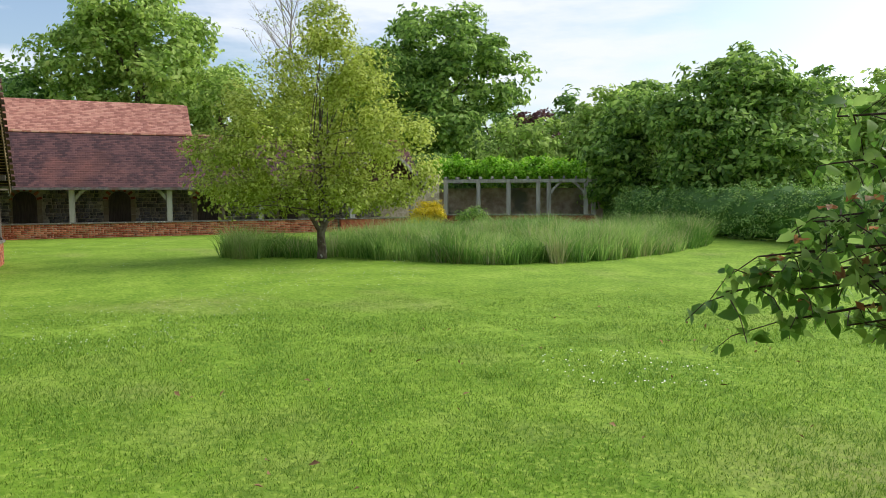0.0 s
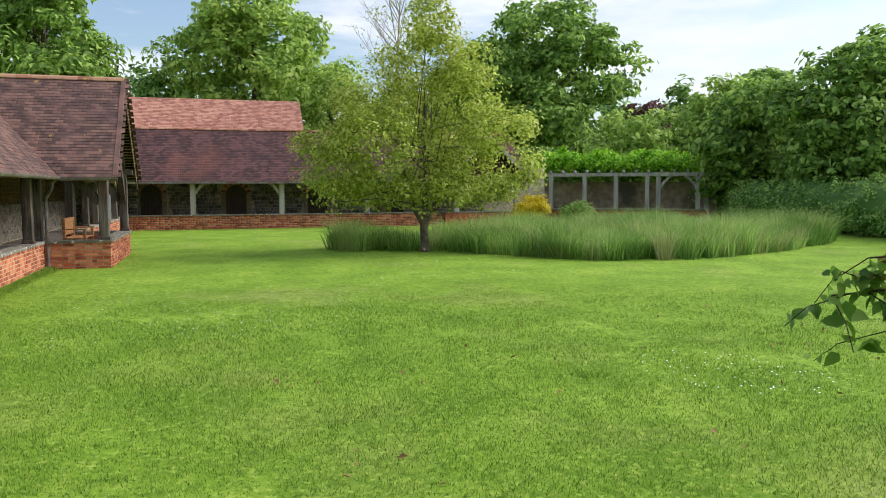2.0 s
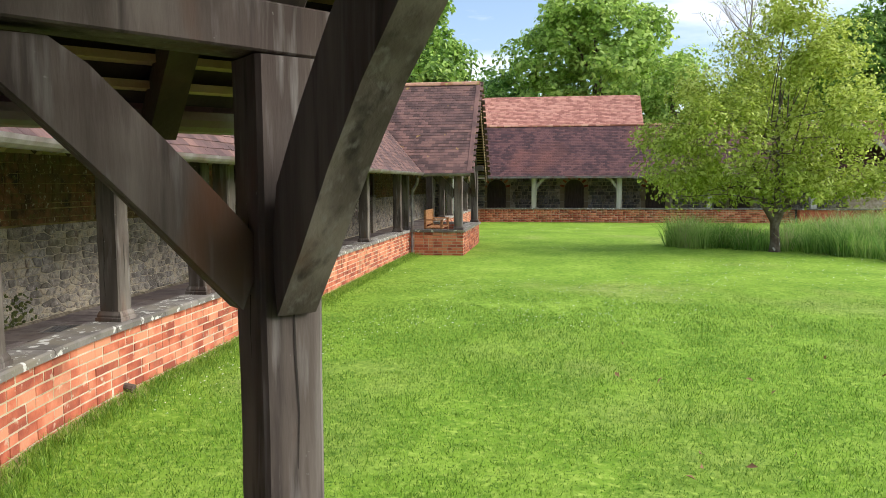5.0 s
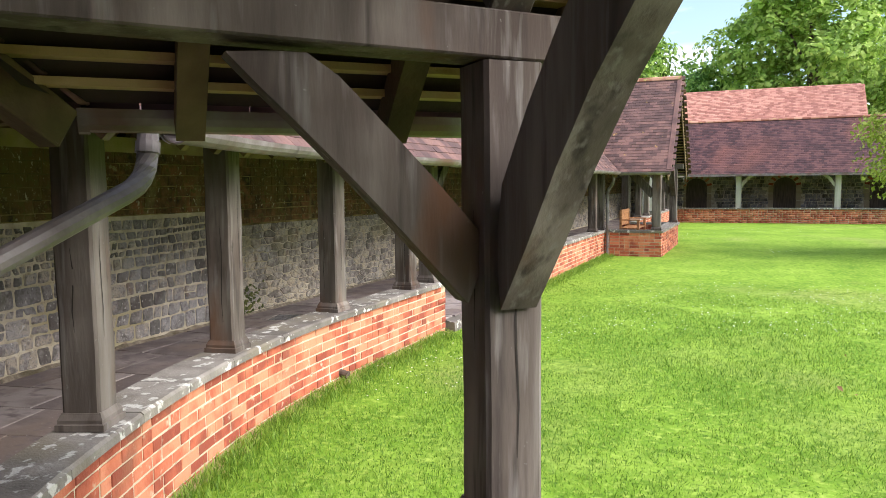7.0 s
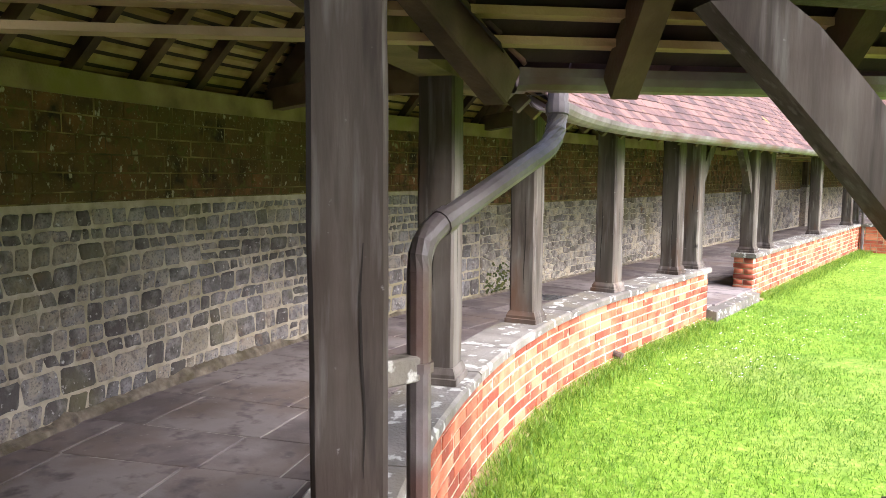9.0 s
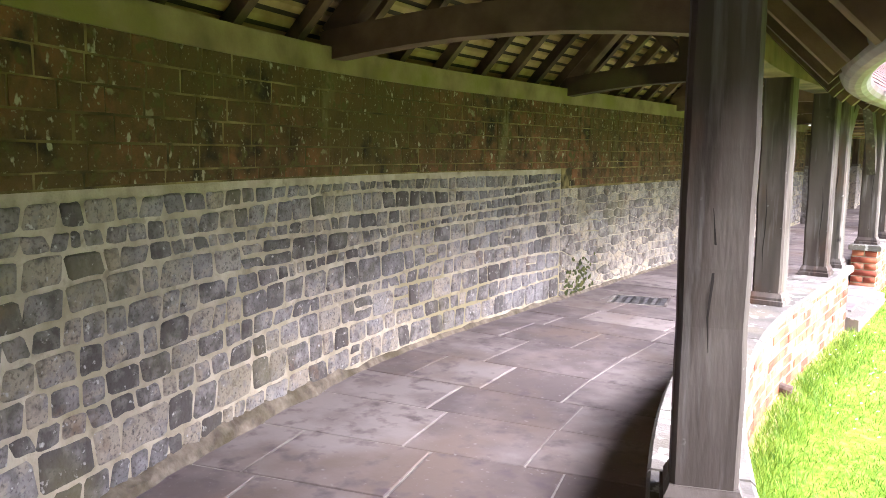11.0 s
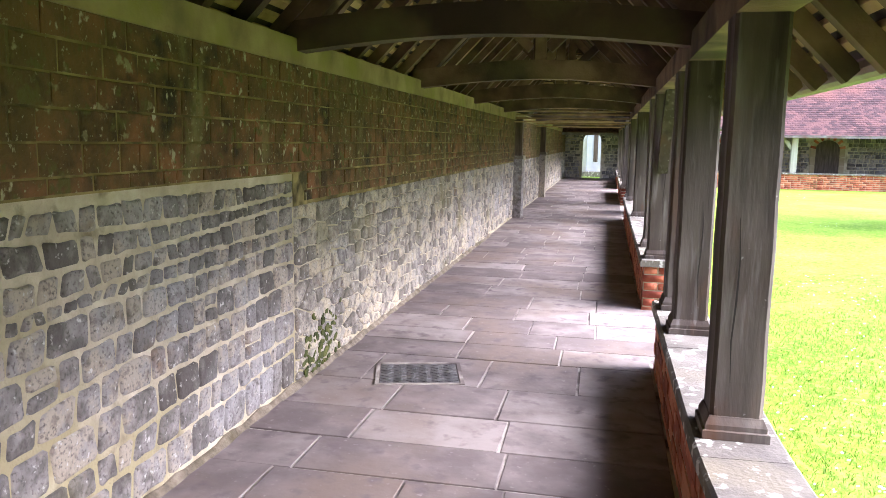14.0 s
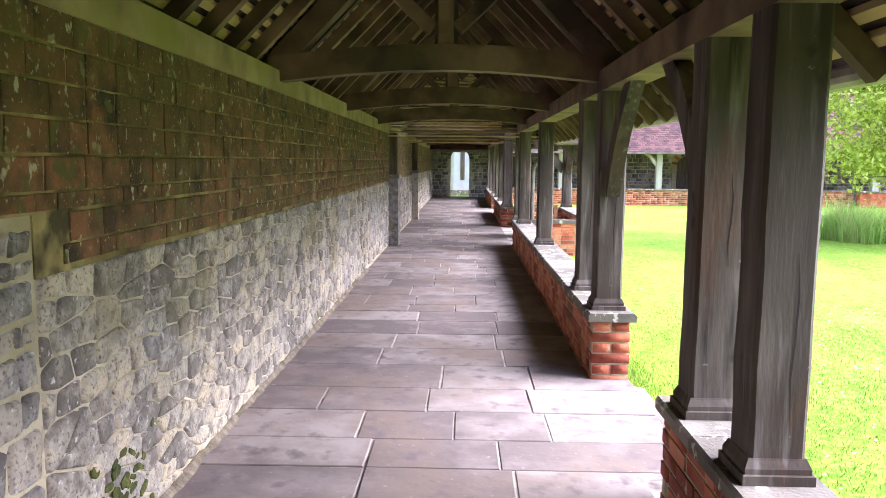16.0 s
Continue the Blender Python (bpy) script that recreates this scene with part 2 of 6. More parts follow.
    tile_ridge=material("ridge_tile_clay", [lin(128, 78, 60), lin(158, 104, 82), lin(182, 138, 112)], scale=3, rough=0.85, bump=0.3, vary=0.6, spots=lin(170, 150, 90), spots_scale=8, spots_at=0.6),
    quoin=material("sandstone_quoin", [lin(150, 134, 106), lin(172, 156, 128)], scale=4, rough=0.9, bump=0.3, vary=0.4),
    mortar_foot=material("crumbling_mortar", [lin(92, 82, 69), lin(126, 115, 98), lin(152, 142, 122)], scale=14, rough=0.95, bump=1.0, fine=60, stain=lin(92, 84, 62), stain_scale=5.0),
    old_brick=material("grey_old_brick", [lin(150, 126, 114), lin(176, 152, 138), lin(192, 174, 160)], scale=4, rough=0.9, bump=0.4, stain=lin(110, 104, 96), stain_scale=0.8),
    daisy=material("daisy_petal", [lin(235, 236, 230), lin(245, 246, 240)], rough=0.7, bump=0.0),
    dead=material("dead_leaf", [lin(120, 90, 60), lin(160, 124, 88)], rough=0.9, bump=0.0, vary=0.6),
)


# ---- mesh tools ----
def mesh_np(name, verts, faces):
    """A mesh from arrays: verts (n, 3), faces (m, 3) or (m, 4)."""
    verts, faces = np.asarray(verts, dtype=np.float32), np.asarray(faces, dtype=np.int32)
    me = bpy.data.meshes.new(name)
    k = faces.shape[1]
    me.vertices.add(len(verts))
    me.vertices.foreach_set("co", verts.ravel())
    me.loops.add(faces.size)
    me.loops.foreach_set("vertex_index", faces.ravel())
    me.polygons.add(len(faces))
    me.polygons.foreach_set("loop_start", np.arange(0, faces.size, k, dtype=np.int32))
    me.polygons.foreach_set("loop_total", np.full(len(faces), k, dtype=np.int32))
    me.update(calc_edges=True)
    me.validate()
    return me


def hang(ob, parent):
    if parent is not None:
        ob.parent = parent
    return ob


def part(name, bm, mat, parent=None, label=""):
    """Link a bmesh (or a finished mesh) as one object under a thing or part."""
    if isinstance(bm, bmesh.types.BMesh):
        bmesh.ops.recalc_face_normals(bm, faces=bm.faces)
        me = bpy.data.meshes.new(name)
        bm.to_mesh(me)
        bm.free()
    else:
        me = bm
    if mat is not None and not me.materials:
        me.materials.append(mat)
    ob = hang(new(name, me), parent)
    return tagged(ob, label) if label else ob


def thing(name, label, category, group="", kind=""):
    return tagged(new(name), label, category, group, kind)


def hexa(bm, p):
    """A solid from 8 corners: 4 below, 4 above, in the same order round."""
    v = [bm.verts.new(q) for q in p]
    for f in ((3, 2, 1, 0), (4, 5, 6, 7), (0, 1, 5, 4), (1, 2, 6, 5), (2, 3, 7, 6), (3, 0, 4, 7)):
        bm.faces.new([v[i] for i in f])
    return v


def box(bm, x0, y0, z0, x1, y1, z1, bevel=0.0):
    hexa(bm, [(x0, y0, z0), (x1, y0, z0), (x1, y1, z0), (x0, y1, z0), (x0, y0, z1), (x1, y0, z1), (x1, y1, z1), (x0, y1, z1)])
    if bevel:
        bmesh.ops.bevel(bm, geom=bm.edges[:], offset=bevel, segments=1, affect="EDGES", profile=0.5)
    return bm


def boxed(x0, y0, z0, x1, y1, z1, bevel=0.0):
    return box(bmesh.new(), x0, y0, z0, x1, y1, z1, bevel)


def beam(bm, a, b, w, h, up=(0, 0, 1), lift=0.5):
    """A timber from a to b, w wide and h deep; lift 0.5 centres it on the line, 1 lays it on top of it."""
    a, b = Vector(a), Vector(b)
    d = (b - a).normalized()
    side = d.cross(Vector(up))
    side = side.normalized() if side.length > 1e-3 else Vector((1, 0, 0))
    top = side.cross(d).normalized()
    lo, hi = -h * (1 - lift), h * lift
    q = [(-w / 2, lo), (w / 2, lo), (w / 2, hi), (-w / 2, hi)]
    va = [bm.verts.new(a + side * s + top * t) for s, t in q]
    vb = [bm.verts.new(b + side * s + top * t) for s, t in q]
    bm.faces.new(va[::-1])
    bm.faces.new(vb)
    for i in range(4):
        j = (i + 1) % 4
        bm.faces.new((va[i], va[j], vb[j], vb[i]))
    return bm


def beamed(a, b, w, h, up=(0, 0, 1), lift=0.5, bevel=0.006):
    bm = beam(bmesh.new(), a, b, w, h, up, lift)
    if bevel:
        bmesh.ops.bevel(bm, geom=bm.edges[:], offset=bevel, segments=1, affect="EDGES")
    return bm


def sweep_ring(bm, rings, closed=False, caps=True):
    """Skin a row of equal rings of points."""
    vs = [[bm.verts.new(p) for p in r] for r in rings]
    k = len(vs[0])
    for a, b in zip(vs, vs[1:]):
        for i in range(k):
            j = (i + 1) % k
            bm.faces.new((a[i], a[j], b[j], b[i]))
    if caps:
        bm.faces.new(vs[0][::-1])
        bm.faces.new(vs[-1])
    return bm


def tube(pts, radii, seg=8):
    """A round bar along points."""
    bm = bmesh.new()
    pts = [Vector(p) for p in pts]
    rings = []
    ref = Vector((0.31, 0.17, 0.93))
    for i, p in enumerate(pts):
        d = (pts[min(i + 1, len(pts) - 1)] - pts[max(i - 1, 0)]).normalized()
        s = d.cross(ref)
        s = s.normalized() if s.length > 1e-4 else d.orthogonal().normalized()
        t = d.cross(s)
        r = radii[i] if hasattr(radii, "__len__") else radii
        rings.append([p + (s * math.cos(a) + t * math.sin(a)) * r for a in (2 * math.pi * k / seg for k in range(seg))])
    return sweep_ring(bm, rings)


def unit_block(chamfer=0.1, rough=0.0, seed=1, soft=0.0):
    """A block of side 1 about the origin, its edges chamfered and its corners uneven: shared by pieces, which scale it."""
    rng = random.Random(seed)
    bm = boxed(-0.5, -0.5, -0.5, 0.5, 0.5, 0.5)
    for v in bm.verts:
        v.co += Vector((rng.uniform(-rough, rough), 0, rng.uniform(-rough, rough)))
    if soft:
        deep = [e for e in bm.edges if abs(e.verts[0].co.y - e.verts[1].co.y) > 0.5]
        bmesh.ops.bevel(bm, geom=deep, offset=soft, segments=2, affect="EDGES")
    front = [e for e in bm.edges if all(v.co.y < -0.4 for v in e.verts)]
    bmesh.ops.bevel(bm, geom=front, offset=chamfer, segments=1, affect="EDGES")
    bmesh.ops.recalc_face_normals(bm, faces=bm.faces)
    bmesh.ops.triangulate(bm, faces=bm.faces)
    me = bpy.data.meshes.new("block")
    bm.to_mesh(me)
    bm.free()
    return me


def unit_stone(seed, points=12):
    """A dressed rubble stone of side 1: a rounded, uneven outline with a slightly domed face towards -y."""
    rng = random.Random(seed)
    power = rng.uniform(5.0, 10.0)
    ring = []
    for i in range(points):
        a = 2 * math.pi * (i + 0.5) / points
        c, s = math.cos(a), math.sin(a)
        r = (abs(c) ** power + abs(s) ** power) ** (-1 / power) * 0.5 * rng.uniform(0.91, 1.04)
        ring.append((c * r, s * r))
    bm = bmesh.new()
    sweep_ring(bm, [[(x, 0.5, z) for x, z in ring], [(x, -0.28, z) for x, z in ring], [(x * 0.965, -0.41, z * 0.95) for x, z in ring], [(x * 0.86, -0.48 + rng.uniform(-0.03, 0.03), z * 0.84) for x, z in ring]])
    bmesh.ops.recalc_face_normals(bm, faces=bm.faces)
    bmesh.ops.triangulate(bm, faces=bm.faces)
    me = bpy.data.meshes.new("stone")
    bm.to_mesh(me)
    bm.free()
    return me


def pieces(name, units, placed, mat, parent, near, limit=300):
    """Pieces of a surface: (unit index, matrix, place) each. Those nearest to `near` are parts of their own, the rest one part."""
    placed = sorted(placed, key=lambda p: (Vector(p[2]) - Vector(near)).length)
    for u in units:
        if not u.materials:
            u.materials.append(mat)
    for k, m, _ in placed[:limit]:
        ob = hang(new(name, units[k]), parent)
        ob.matrix_basis = m
    rest = placed[limit:]
    if rest:
        vv, ff, base = [], [], 0
        data = []
        for u in units:
            co = np.empty(len(u.vertices) * 3, dtype=np.float32)
            u.vertices.foreach_get("co", co)
            tri = np.empty(len(u.polygons) * 3, dtype=np.int32)
            u.polygons.foreach_get("vertices", tri)
            data.append((co.reshape(-1, 3), tri.reshape(-1, 3)))
        for k, m, _ in rest:
            co, tri = data[k]
            a = np.array(m)
            vv.append(co @ a[:3, :3].T + a[:3, 3])
            ff.append(tri + base)
            base += len(co)
        ob = part(name + "_rest", mesh_np(name, np.concatenate(vv), np.concatenate(ff)), mat, parent)
        tagged(ob, kind="stuff")


# ---- the plan ----
CX, CY, RP = 5.3, 5.55, 8.8      # the centre of the curved walk, and the radius of its line of posts
WALL = 2.24                      # from the line of posts to the face of the back wall
GROUND = -0.15
PLATE = 1.90                     # underside of the wall plates
SILL = 0.45


def at(s, d, z=0.0):
    """A point of the walk: s metres along the line of posts (the curve is below 0), d metres from it towards the back wall."""
    if s >= 0:
        return Vector((CX - RP - d, CY + s, z))
    ang = -s / RP
    if ang <= math.pi / 2:
        return Vector((CX - (RP + d) * math.cos(ang), CY - (RP + d) * math.sin(ang), z))
    return Vector((CX + (ang - math.pi / 2) * RP, CY - RP - d, z))


def frame_at(s, d, z=0.0):
    """Axes at a point of the walk: x along it, y towards the back wall, z up."""
    o, e = at(s, d, z), 0.01
    x = (at(s + e, d, z) - at(s - e, d, z)).normalized()
    y = Vector((-x.y, x.x, 0))
    m = Matrix.Identity(4)
    for i in range(3):
        m[i][0], m[i][1], m[i][2], m[i][3] = x[i], y[i], (0, 0, 1)[i], o[i]
    return m


def sweep(s0, s1, outline, step=0.4):
    """A solid of one section along the walk; outline: (d, z) round."""
    k = max(1, int(math.ceil((s1 - s0) / step))) if s0 < 0 else 1
    return sweep_ring(bmesh.new(), [[at(s0 + (s1 - s0) * i / k, d, z) for d, z in outline] for i in range(k + 1)])


def corner_porch(u, n, z=0.0):
    """A point of the corner porch: u outwards from its front posts, n across from its middle."""
    r = math.sqrt(0.5)
    return Vector((CX + r * (u - 6.78 - n), CY + r * (u - 6.78 + n), z))


def west_porch(u, n, z=0.0):
    """The same for the porch half-way along the west walk."""
    return Vector((-2.2 + u, 19.6 + n, z))


# ---- lawn ----
def lawn_height(x, y):
    return GROUND + 0.006 * math.sin(x * 0.9 + 0.4) * math.cos(y * 0.7)


def build_ground():
    bm = bmesh.new()
    xs = [-900, -300, -120, -60, -30] + [-12 + 1.5 * i for i in range(35)] + [60, 120, 300, 900]
    ys = [-900, -300, -120, -60, -30] + [-10 + 1.5 * i for i in range(38)] + [60, 120, 300, 900]
    grid = [[bm.verts.new((x, y, lawn_height(x, y))) for x in xs] for y in ys]
    for a, b in zip(grid, grid[1:]):
        for i in range(len(xs) - 1):
            bm.faces.new((a[i], a[i + 1], b[i + 1], b[i]))
    return tagged(part("ground", bm, M["lawn"]), "mown green lawn with daisies and dry patches", "lawn", kind="structure")


ground = build_ground()

# ---- the covered walk: floor, back wall, dwarf walls ----
S0, S1 = -16.0, 30.05
floor = tagged(part("floor", sweep(S0, S1, [(-0.1, GROUND - 0.1), (WALL + 0.3, GROUND - 0.1), (WALL + 0.3, -0.007), (-0.1, -0.007)]), M["joint"]),
               "covered walk paved with purple-grey flagstones and pale joints", "floor", kind="structure")
wall_west = tagged(part("wall_west", sweep(S0, S1, [(WALL + 0.005, -0.1), (WALL + 0.4, -0.1), (WALL + 0.4, 1.08), (WALL + 0.005, 1.08)]), M["mortar"]),
                   "curving back wall, grey rubble stone below and mossy brick above", "wall", kind="structure")
part("brick_backing", sweep(S0, S1, [(WALL - 0.001, 1.27), (WALL + 0.4, 1.27), (WALL + 0.4, PLATE), (WALL - 0.001, PLATE)]), M["band_joint"], wall_west)
part("upper_pointing", sweep(S0, 1.3, [(WALL + 0.005, 1.08), (WALL + 0.4, 1.08), (WALL + 0.4, 1.27), (WALL + 0.005, 1.27)]), M["mortar"], wall_west)
part("upper_backing", sweep(1.3, S1, [(WALL - 0.001, 1.08), (WALL + 0.4, 1.08), (WALL + 0.4, 1.27), (WALL - 0.001, 1.27)]), M["band_joint"], wall_west)
foot_rng = random.Random(5)


def rough_foot():
    """The rough mortar foot of the back wall."""
    rings = []
    s = -12.0
    while s < 9:
        h, w = foot_rng.uniform(0.035, 0.085), foot_rng.uniform(0.02, 0.06)
        if s > -1.5:
            h, w = h * 0.45, w * 0.4
        rings.append([at(s, WALL + 0.03, -0.02), at(s, WALL - w - 0.03, -0.02), at(s, WALL - w, h * 0.6), at(s, WALL - 0.004, h), at(s, WALL + 0.03, h)])
        s += foot_rng.uniform(0.06, 0.13)
    return sweep_ring(bmesh.new(), rings)


part("rough_foot", rough_foot(), M["mortar_foot"], wall_west, "crumbling mortar foot of the wall")

DW0, DW1 = -0.13, 0.12    # lawn face and inner face of the dwarf walls
COP = 0.055


def run_of_bricks(path, length, z0, z1, deep, face, rng, trim=0.0):
    """Matrices of bricks along a path: path(s, d) -> frame; d = face is the outer face."""
    out, rows = [], int(round((z1 - z0) / 0.0755))
    h = (z1 - z0) / rows
    for r in range(rows):
        s = -0.11 if r % 2 else 0.0
        while s < length - 0.02:
            w = 0.225 if rng.random() < 0.7 else 0.113
            a, b = max(s, 0), min(s + w, length)
            if b - a > 0.03:
                # the end of a wall shows two headers in every second course
                cuts = 2 if (a == 0 or b == length) and r % 2 else 1
                off = rng.uniform(-0.004, 0.003)
                for c in range(cuts):
                    m = path((a + b) / 2, face + deep * (c + 0.5) / cuts + off, z0 + h * (r + 0.5))
                    out.append((rng.randrange(3), m @ Matrix.Diagonal((b - a - 0.013, deep / cuts - (0.012 if cuts > 1 else 0), h - 0.013, 1)), m.translation))
            s += w
    return out


BRICKS = [unit_block(0.012, 0.012, 11 + i) for i in range(3)]
for u in BRICKS:
    u.name = "brick"
BRICK_RUNS = []


def dwarf(s0, s1):
    ob = part("dwarf_wall", sweep(s0 + 0.016, s1 - 0.016, [(DW0 + 0.0055, GROUND - 0.1), (DW1 - 0.0055, GROUND - 0.1), (DW1 - 0.0055, SILL - COP), (DW0 + 0.0055, SILL - COP)]), M["mortar"])
    tagged(ob, "low red brick wall with a stone coping along the lawn", "wall", "dwarf walls", "structure")
    s, rng = s0 - 0.02, random.Random(int(s0 * 10))
    while s < s1:
        e = min(s + rng.uniform(0.55, 0.9), s1 + 0.02)
        if s1 - e < 0.3:
            e = s1 + 0.02
        z = SILL + rng.uniform(-0.003, 0.003)
        part("coping_stone", sweep(s + 0.003, e - 0.003, [(DW0 - 0.035, SILL - COP), (DW1 + 0.03, SILL - COP), (DW1 + 0.03, z - 0.012), (DW1 + 0.018, z), (DW0 - 0.02, z), (DW0 - 0.035, z - 0.014)], 0.2), M["coping"], ob)
        s = e
    BRICK_RUNS.append((ob, run_of_bricks(lambda q, d, z: frame_at(s0 + q, d, z), s1 - s0, GROUND - 0.03, SILL - COP, DW1 - DW0, DW0, rng), at((s0 + s1) / 2 if s0 > 0 else -1.5, DW0, 0.1), 300 if s0 < 5 else 0))
    return ob


for s0, s1 in ((-4.93, 2.28), (4.05, 12.2), (15.9, 20.6), (22.4, 27.8)):
    dwarf(s0, s1)
for s0, s1 in ((2.3, 4.03), (20.62, 22.38)):
    tagged(part("threshold", sweep(s0, s1, [(-0.24, GROUND - 0.08), (-0.105, GROUND - 0.08), (-0.105, -0.02), (-0.23, -0.045)]), M["coping"]), "pale worn stone step in the gap of the low wall", "step", "thresholds", "structure")


# a strip of dry bare earth along the foot of the low walls
soil_rng = random.Random(9)
for s0, s1 in ((-4.8, 2.25), (4.1, 12.1)):
    rings, q = [], s0
    while q < s1:
        w = soil_rng.uniform(0.05, 0.16)
        rings.append([at(q, DW0 + 0.02, GROUND - 0.05), at(q, DW0 - w, GROUND - 0.05), at(q, DW0 - w * 0.9, GROUND + 0.012), at(q, DW0 + 0.02, GROUND + 0.035)])
        q += soil_rng.uniform(0.08, 0.2)
    tagged(part("bare_earth", sweep_ring(bmesh.new(), rings), M["soil"]), "strip of dry bare earth along the low wall", "soil", "bare earth", "structure")

# ---- timber posts ----
def curved_brace(way, top, w, reach=0.55, drop=0.62, thick=0.13, deep=0.085, bow=0.05, steps=8):
    """A brace that springs from a post's face and bends up to the beam."""
    d = Vector((way[0], way[1], 0)).normalized()
    s = Vector((-d.y, d.x, 0))
    rings = []
    n = Vector((-drop, 0, reach)).normalized()
    for i in range(steps + 1):
        t = -0.04 + 1.12 * i / steps
        k = bow * math.sin(math.pi * min(max(t, 0), 1))
        x, z = w / 2 + reach * t, top - drop * (1 - t)
        x, z = x - n.x * -k, z + n.z * k
        rings.append([Vector((0, 0, z + n.z * q)) + d * (x + n.x * q) + s * r for q, r in ((-thick / 2, -deep / 2), (-thick / 2, deep / 2), (thick / 2, deep / 2), (thick / 2, -deep / 2))])
    bm = sweep_ring(bmesh.new(), rings)
    for v in bm.verts:
        v.co.z = min(v.co.z, top - 0.002)
        along = v.co.dot(d)
        if along < w / 2 - 0.012:
            v.co += d * (w / 2 - 0.012 - along)
    return bm


def shaft_mesh(h0, h1, w, seed):
    """A squared oak shaft with worn arrises, a slight waver and drying shakes."""
    rng = random.Random(seed)
    bm, rings, k = bmesh.new(), [], 9
    c = 0.013
    for i in range(k + 1):
        z = h0 + (h1 - h0) * i / k
        r = w / 2 + rng.uniform(-0.002, 0.002)
        ox, oy = rng.uniform(-0.0015, 0.0015), rng.uniform(-0.0015, 0.0015)
        rings.append([(ox + x, oy + y, z) for x, y in ((-r + c, -r), (r - c, -r), (r, -r + c), (r, r - c), (r - c, r), (-r + c, r), (-r, r - c), (-r, -r + c))])
    return sweep_ring(bm, rings)


POSTS = 0


def timber_post(m, label="weathered grey oak post on a moulded foot", braces=(), h1=PLATE, w=0.178, base=SILL, pegs=False):
    global POSTS
    POSTS += 1
    ob = thing("timber_post", label, "post", "posts of the covered walk")
    part("shaft", shaft_mesh(base + 0.05, h1, w, POSTS), M["oak"], ob)
    f = bmesh.new()
    q = w / 2
    rings = [(q + 0.023, base), (q + 0.023, base + 0.03), (q + 0.014, base + 0.033), (q + 0.014, base + 0.05), (q + 0.003, base + 0.074), (q + 0.001, base + 0.08)]
    sweep_ring(f, [[(-r, -r, z), (r, -r, z), (r, r, z), (-r, r, z)] for r, z in rings])
    part("foot", f, M["oak"], ob, "moulded oak foot")
    for b in braces:
        way, kw = (b, {}) if len(b) == 2 and not isinstance(b[1], dict) else b
        part("brace", curved_brace(way, kw.pop("top", h1) if kw else h1, w, **kw), M["oak"], ob, "curved oak brace")
    if pegs:
        for x, y, z in pegs:
            part("peg", tube([(x, y, z), (x * 1.08, y * 1.08, z)], 0.011, 8), M["beam"], ob)
    # drying shakes: thin dark slots cut a little into two faces
    rng = random.Random(POSTS * 3)
    for side in range(2):
        x0 = rng.uniform(-0.04, 0.04)
        z0 = rng.uniform(base + 0.2, base + 0.6)
        ln = rng.uniform(0.35, 0.8)
        pts = [(x0 + 0.006 * math.sin(7 * t), z0 + ln * t) for t in (0, 0.25, 0.5, 0.75, 1)]
        bm = bmesh.new()
        vs = []
        for i, (x, z) in enumerate(pts):
            hw = 0.0035 * math.sin(math.pi * (i + 0.4) / 4.8)
            y = -w / 2 - 0.0022
            q = [(x - hw, y, z), (x + hw, y, z)]
            vs.append([bm.verts.new(p if side == 0 else (p[1], p[0], p[2])) for p in q])
        for a, b in zip(vs, vs[1:]):
            bm.faces.new((a[0], a[1], b[1], b[0]))
        part("shake", bm, M["shake"], ob, "drying crack in the oak")
    ob.matrix_basis = m
    return ob


A1 = RP * radians(10.7)
for s in (-3.25, -A1, 0.0, 1.5):
    timber_post(frame_at(s, 0))
timber_post(frame_at(2.1, 0), "weathered oak post with a curved brace beside the gap", [(1, 0)])
timber_post(frame_at(4.25, 0), "weathered oak post with a curved brace beside the gap", [(-1, 0)])
for s in (5.05, 8.25, 11.35, 16.2, 18.4, 20.3, 22.7, 25.0, 27.2):
    timber_post(frame_at(s, 0))

# ---- roofs ----
RIDGE_D, RIDGE_Z, EAVE_D, EAVE_Z = 1.12, 3.40, -0.46, 1.80    # top of the rafters over the walk
SLOPE = (RIDGE_Z - EAVE_Z) / (RIDGE_D - EAVE_D)
P_HALF, P_EAVE, P_RIDGE = 2.3, 1.79, 4.08                   # the same for the porches
P_SLOPE = (P_RIDGE - P_EAVE) / P_HALF


def walk_d(p):
    """How far a point lies from the line of posts, towards the back wall."""
    if p.y >= CY:
        return CX - RP - p.x
    return math.hypot(p.x - CX, p.y - CY) - RP


def walk_roof_z(p):
    return RIDGE_Z - abs(walk_d(p) - RIDGE_D) * SLOPE


def porch_n(p):
    r = math.sqrt(0.5)
    return r * (-(p.x - CX) + (p.y - CY)) if p.y < 12 else p.y - 19.6


def porch_roof_z(p):
    return P_RIDGE - abs(porch_n(p)) * P_SLOPE


TILES = [unit_block(0.05, 0.03, 31 + i) for i in range(3)]
tile_rng = random.Random(8)


def tile_matrix(o, along, up, w, l):
    """A tile lying on a slope: along runs level, up runs up the slope; its tail is tipped up a little."""
    nrm = along.cross(up).normalized()
    if nrm.z < 0:
        nrm = -nrm
    tip = 0.075
    up2 = (up + nrm * -tip).normalized()
    n2 = along.cross(up2).normalized()
    if n2.z < 0:
        n2 = -n2
    m = Matrix.Identity(4)
    for i in range(3):
        m[i][0], m[i][1], m[i][2] = along[i] * w, -n2[i] * 0.014, up2[i] * l
        m[i][3] = o[i] + nrm[i] * 0.034
    return m


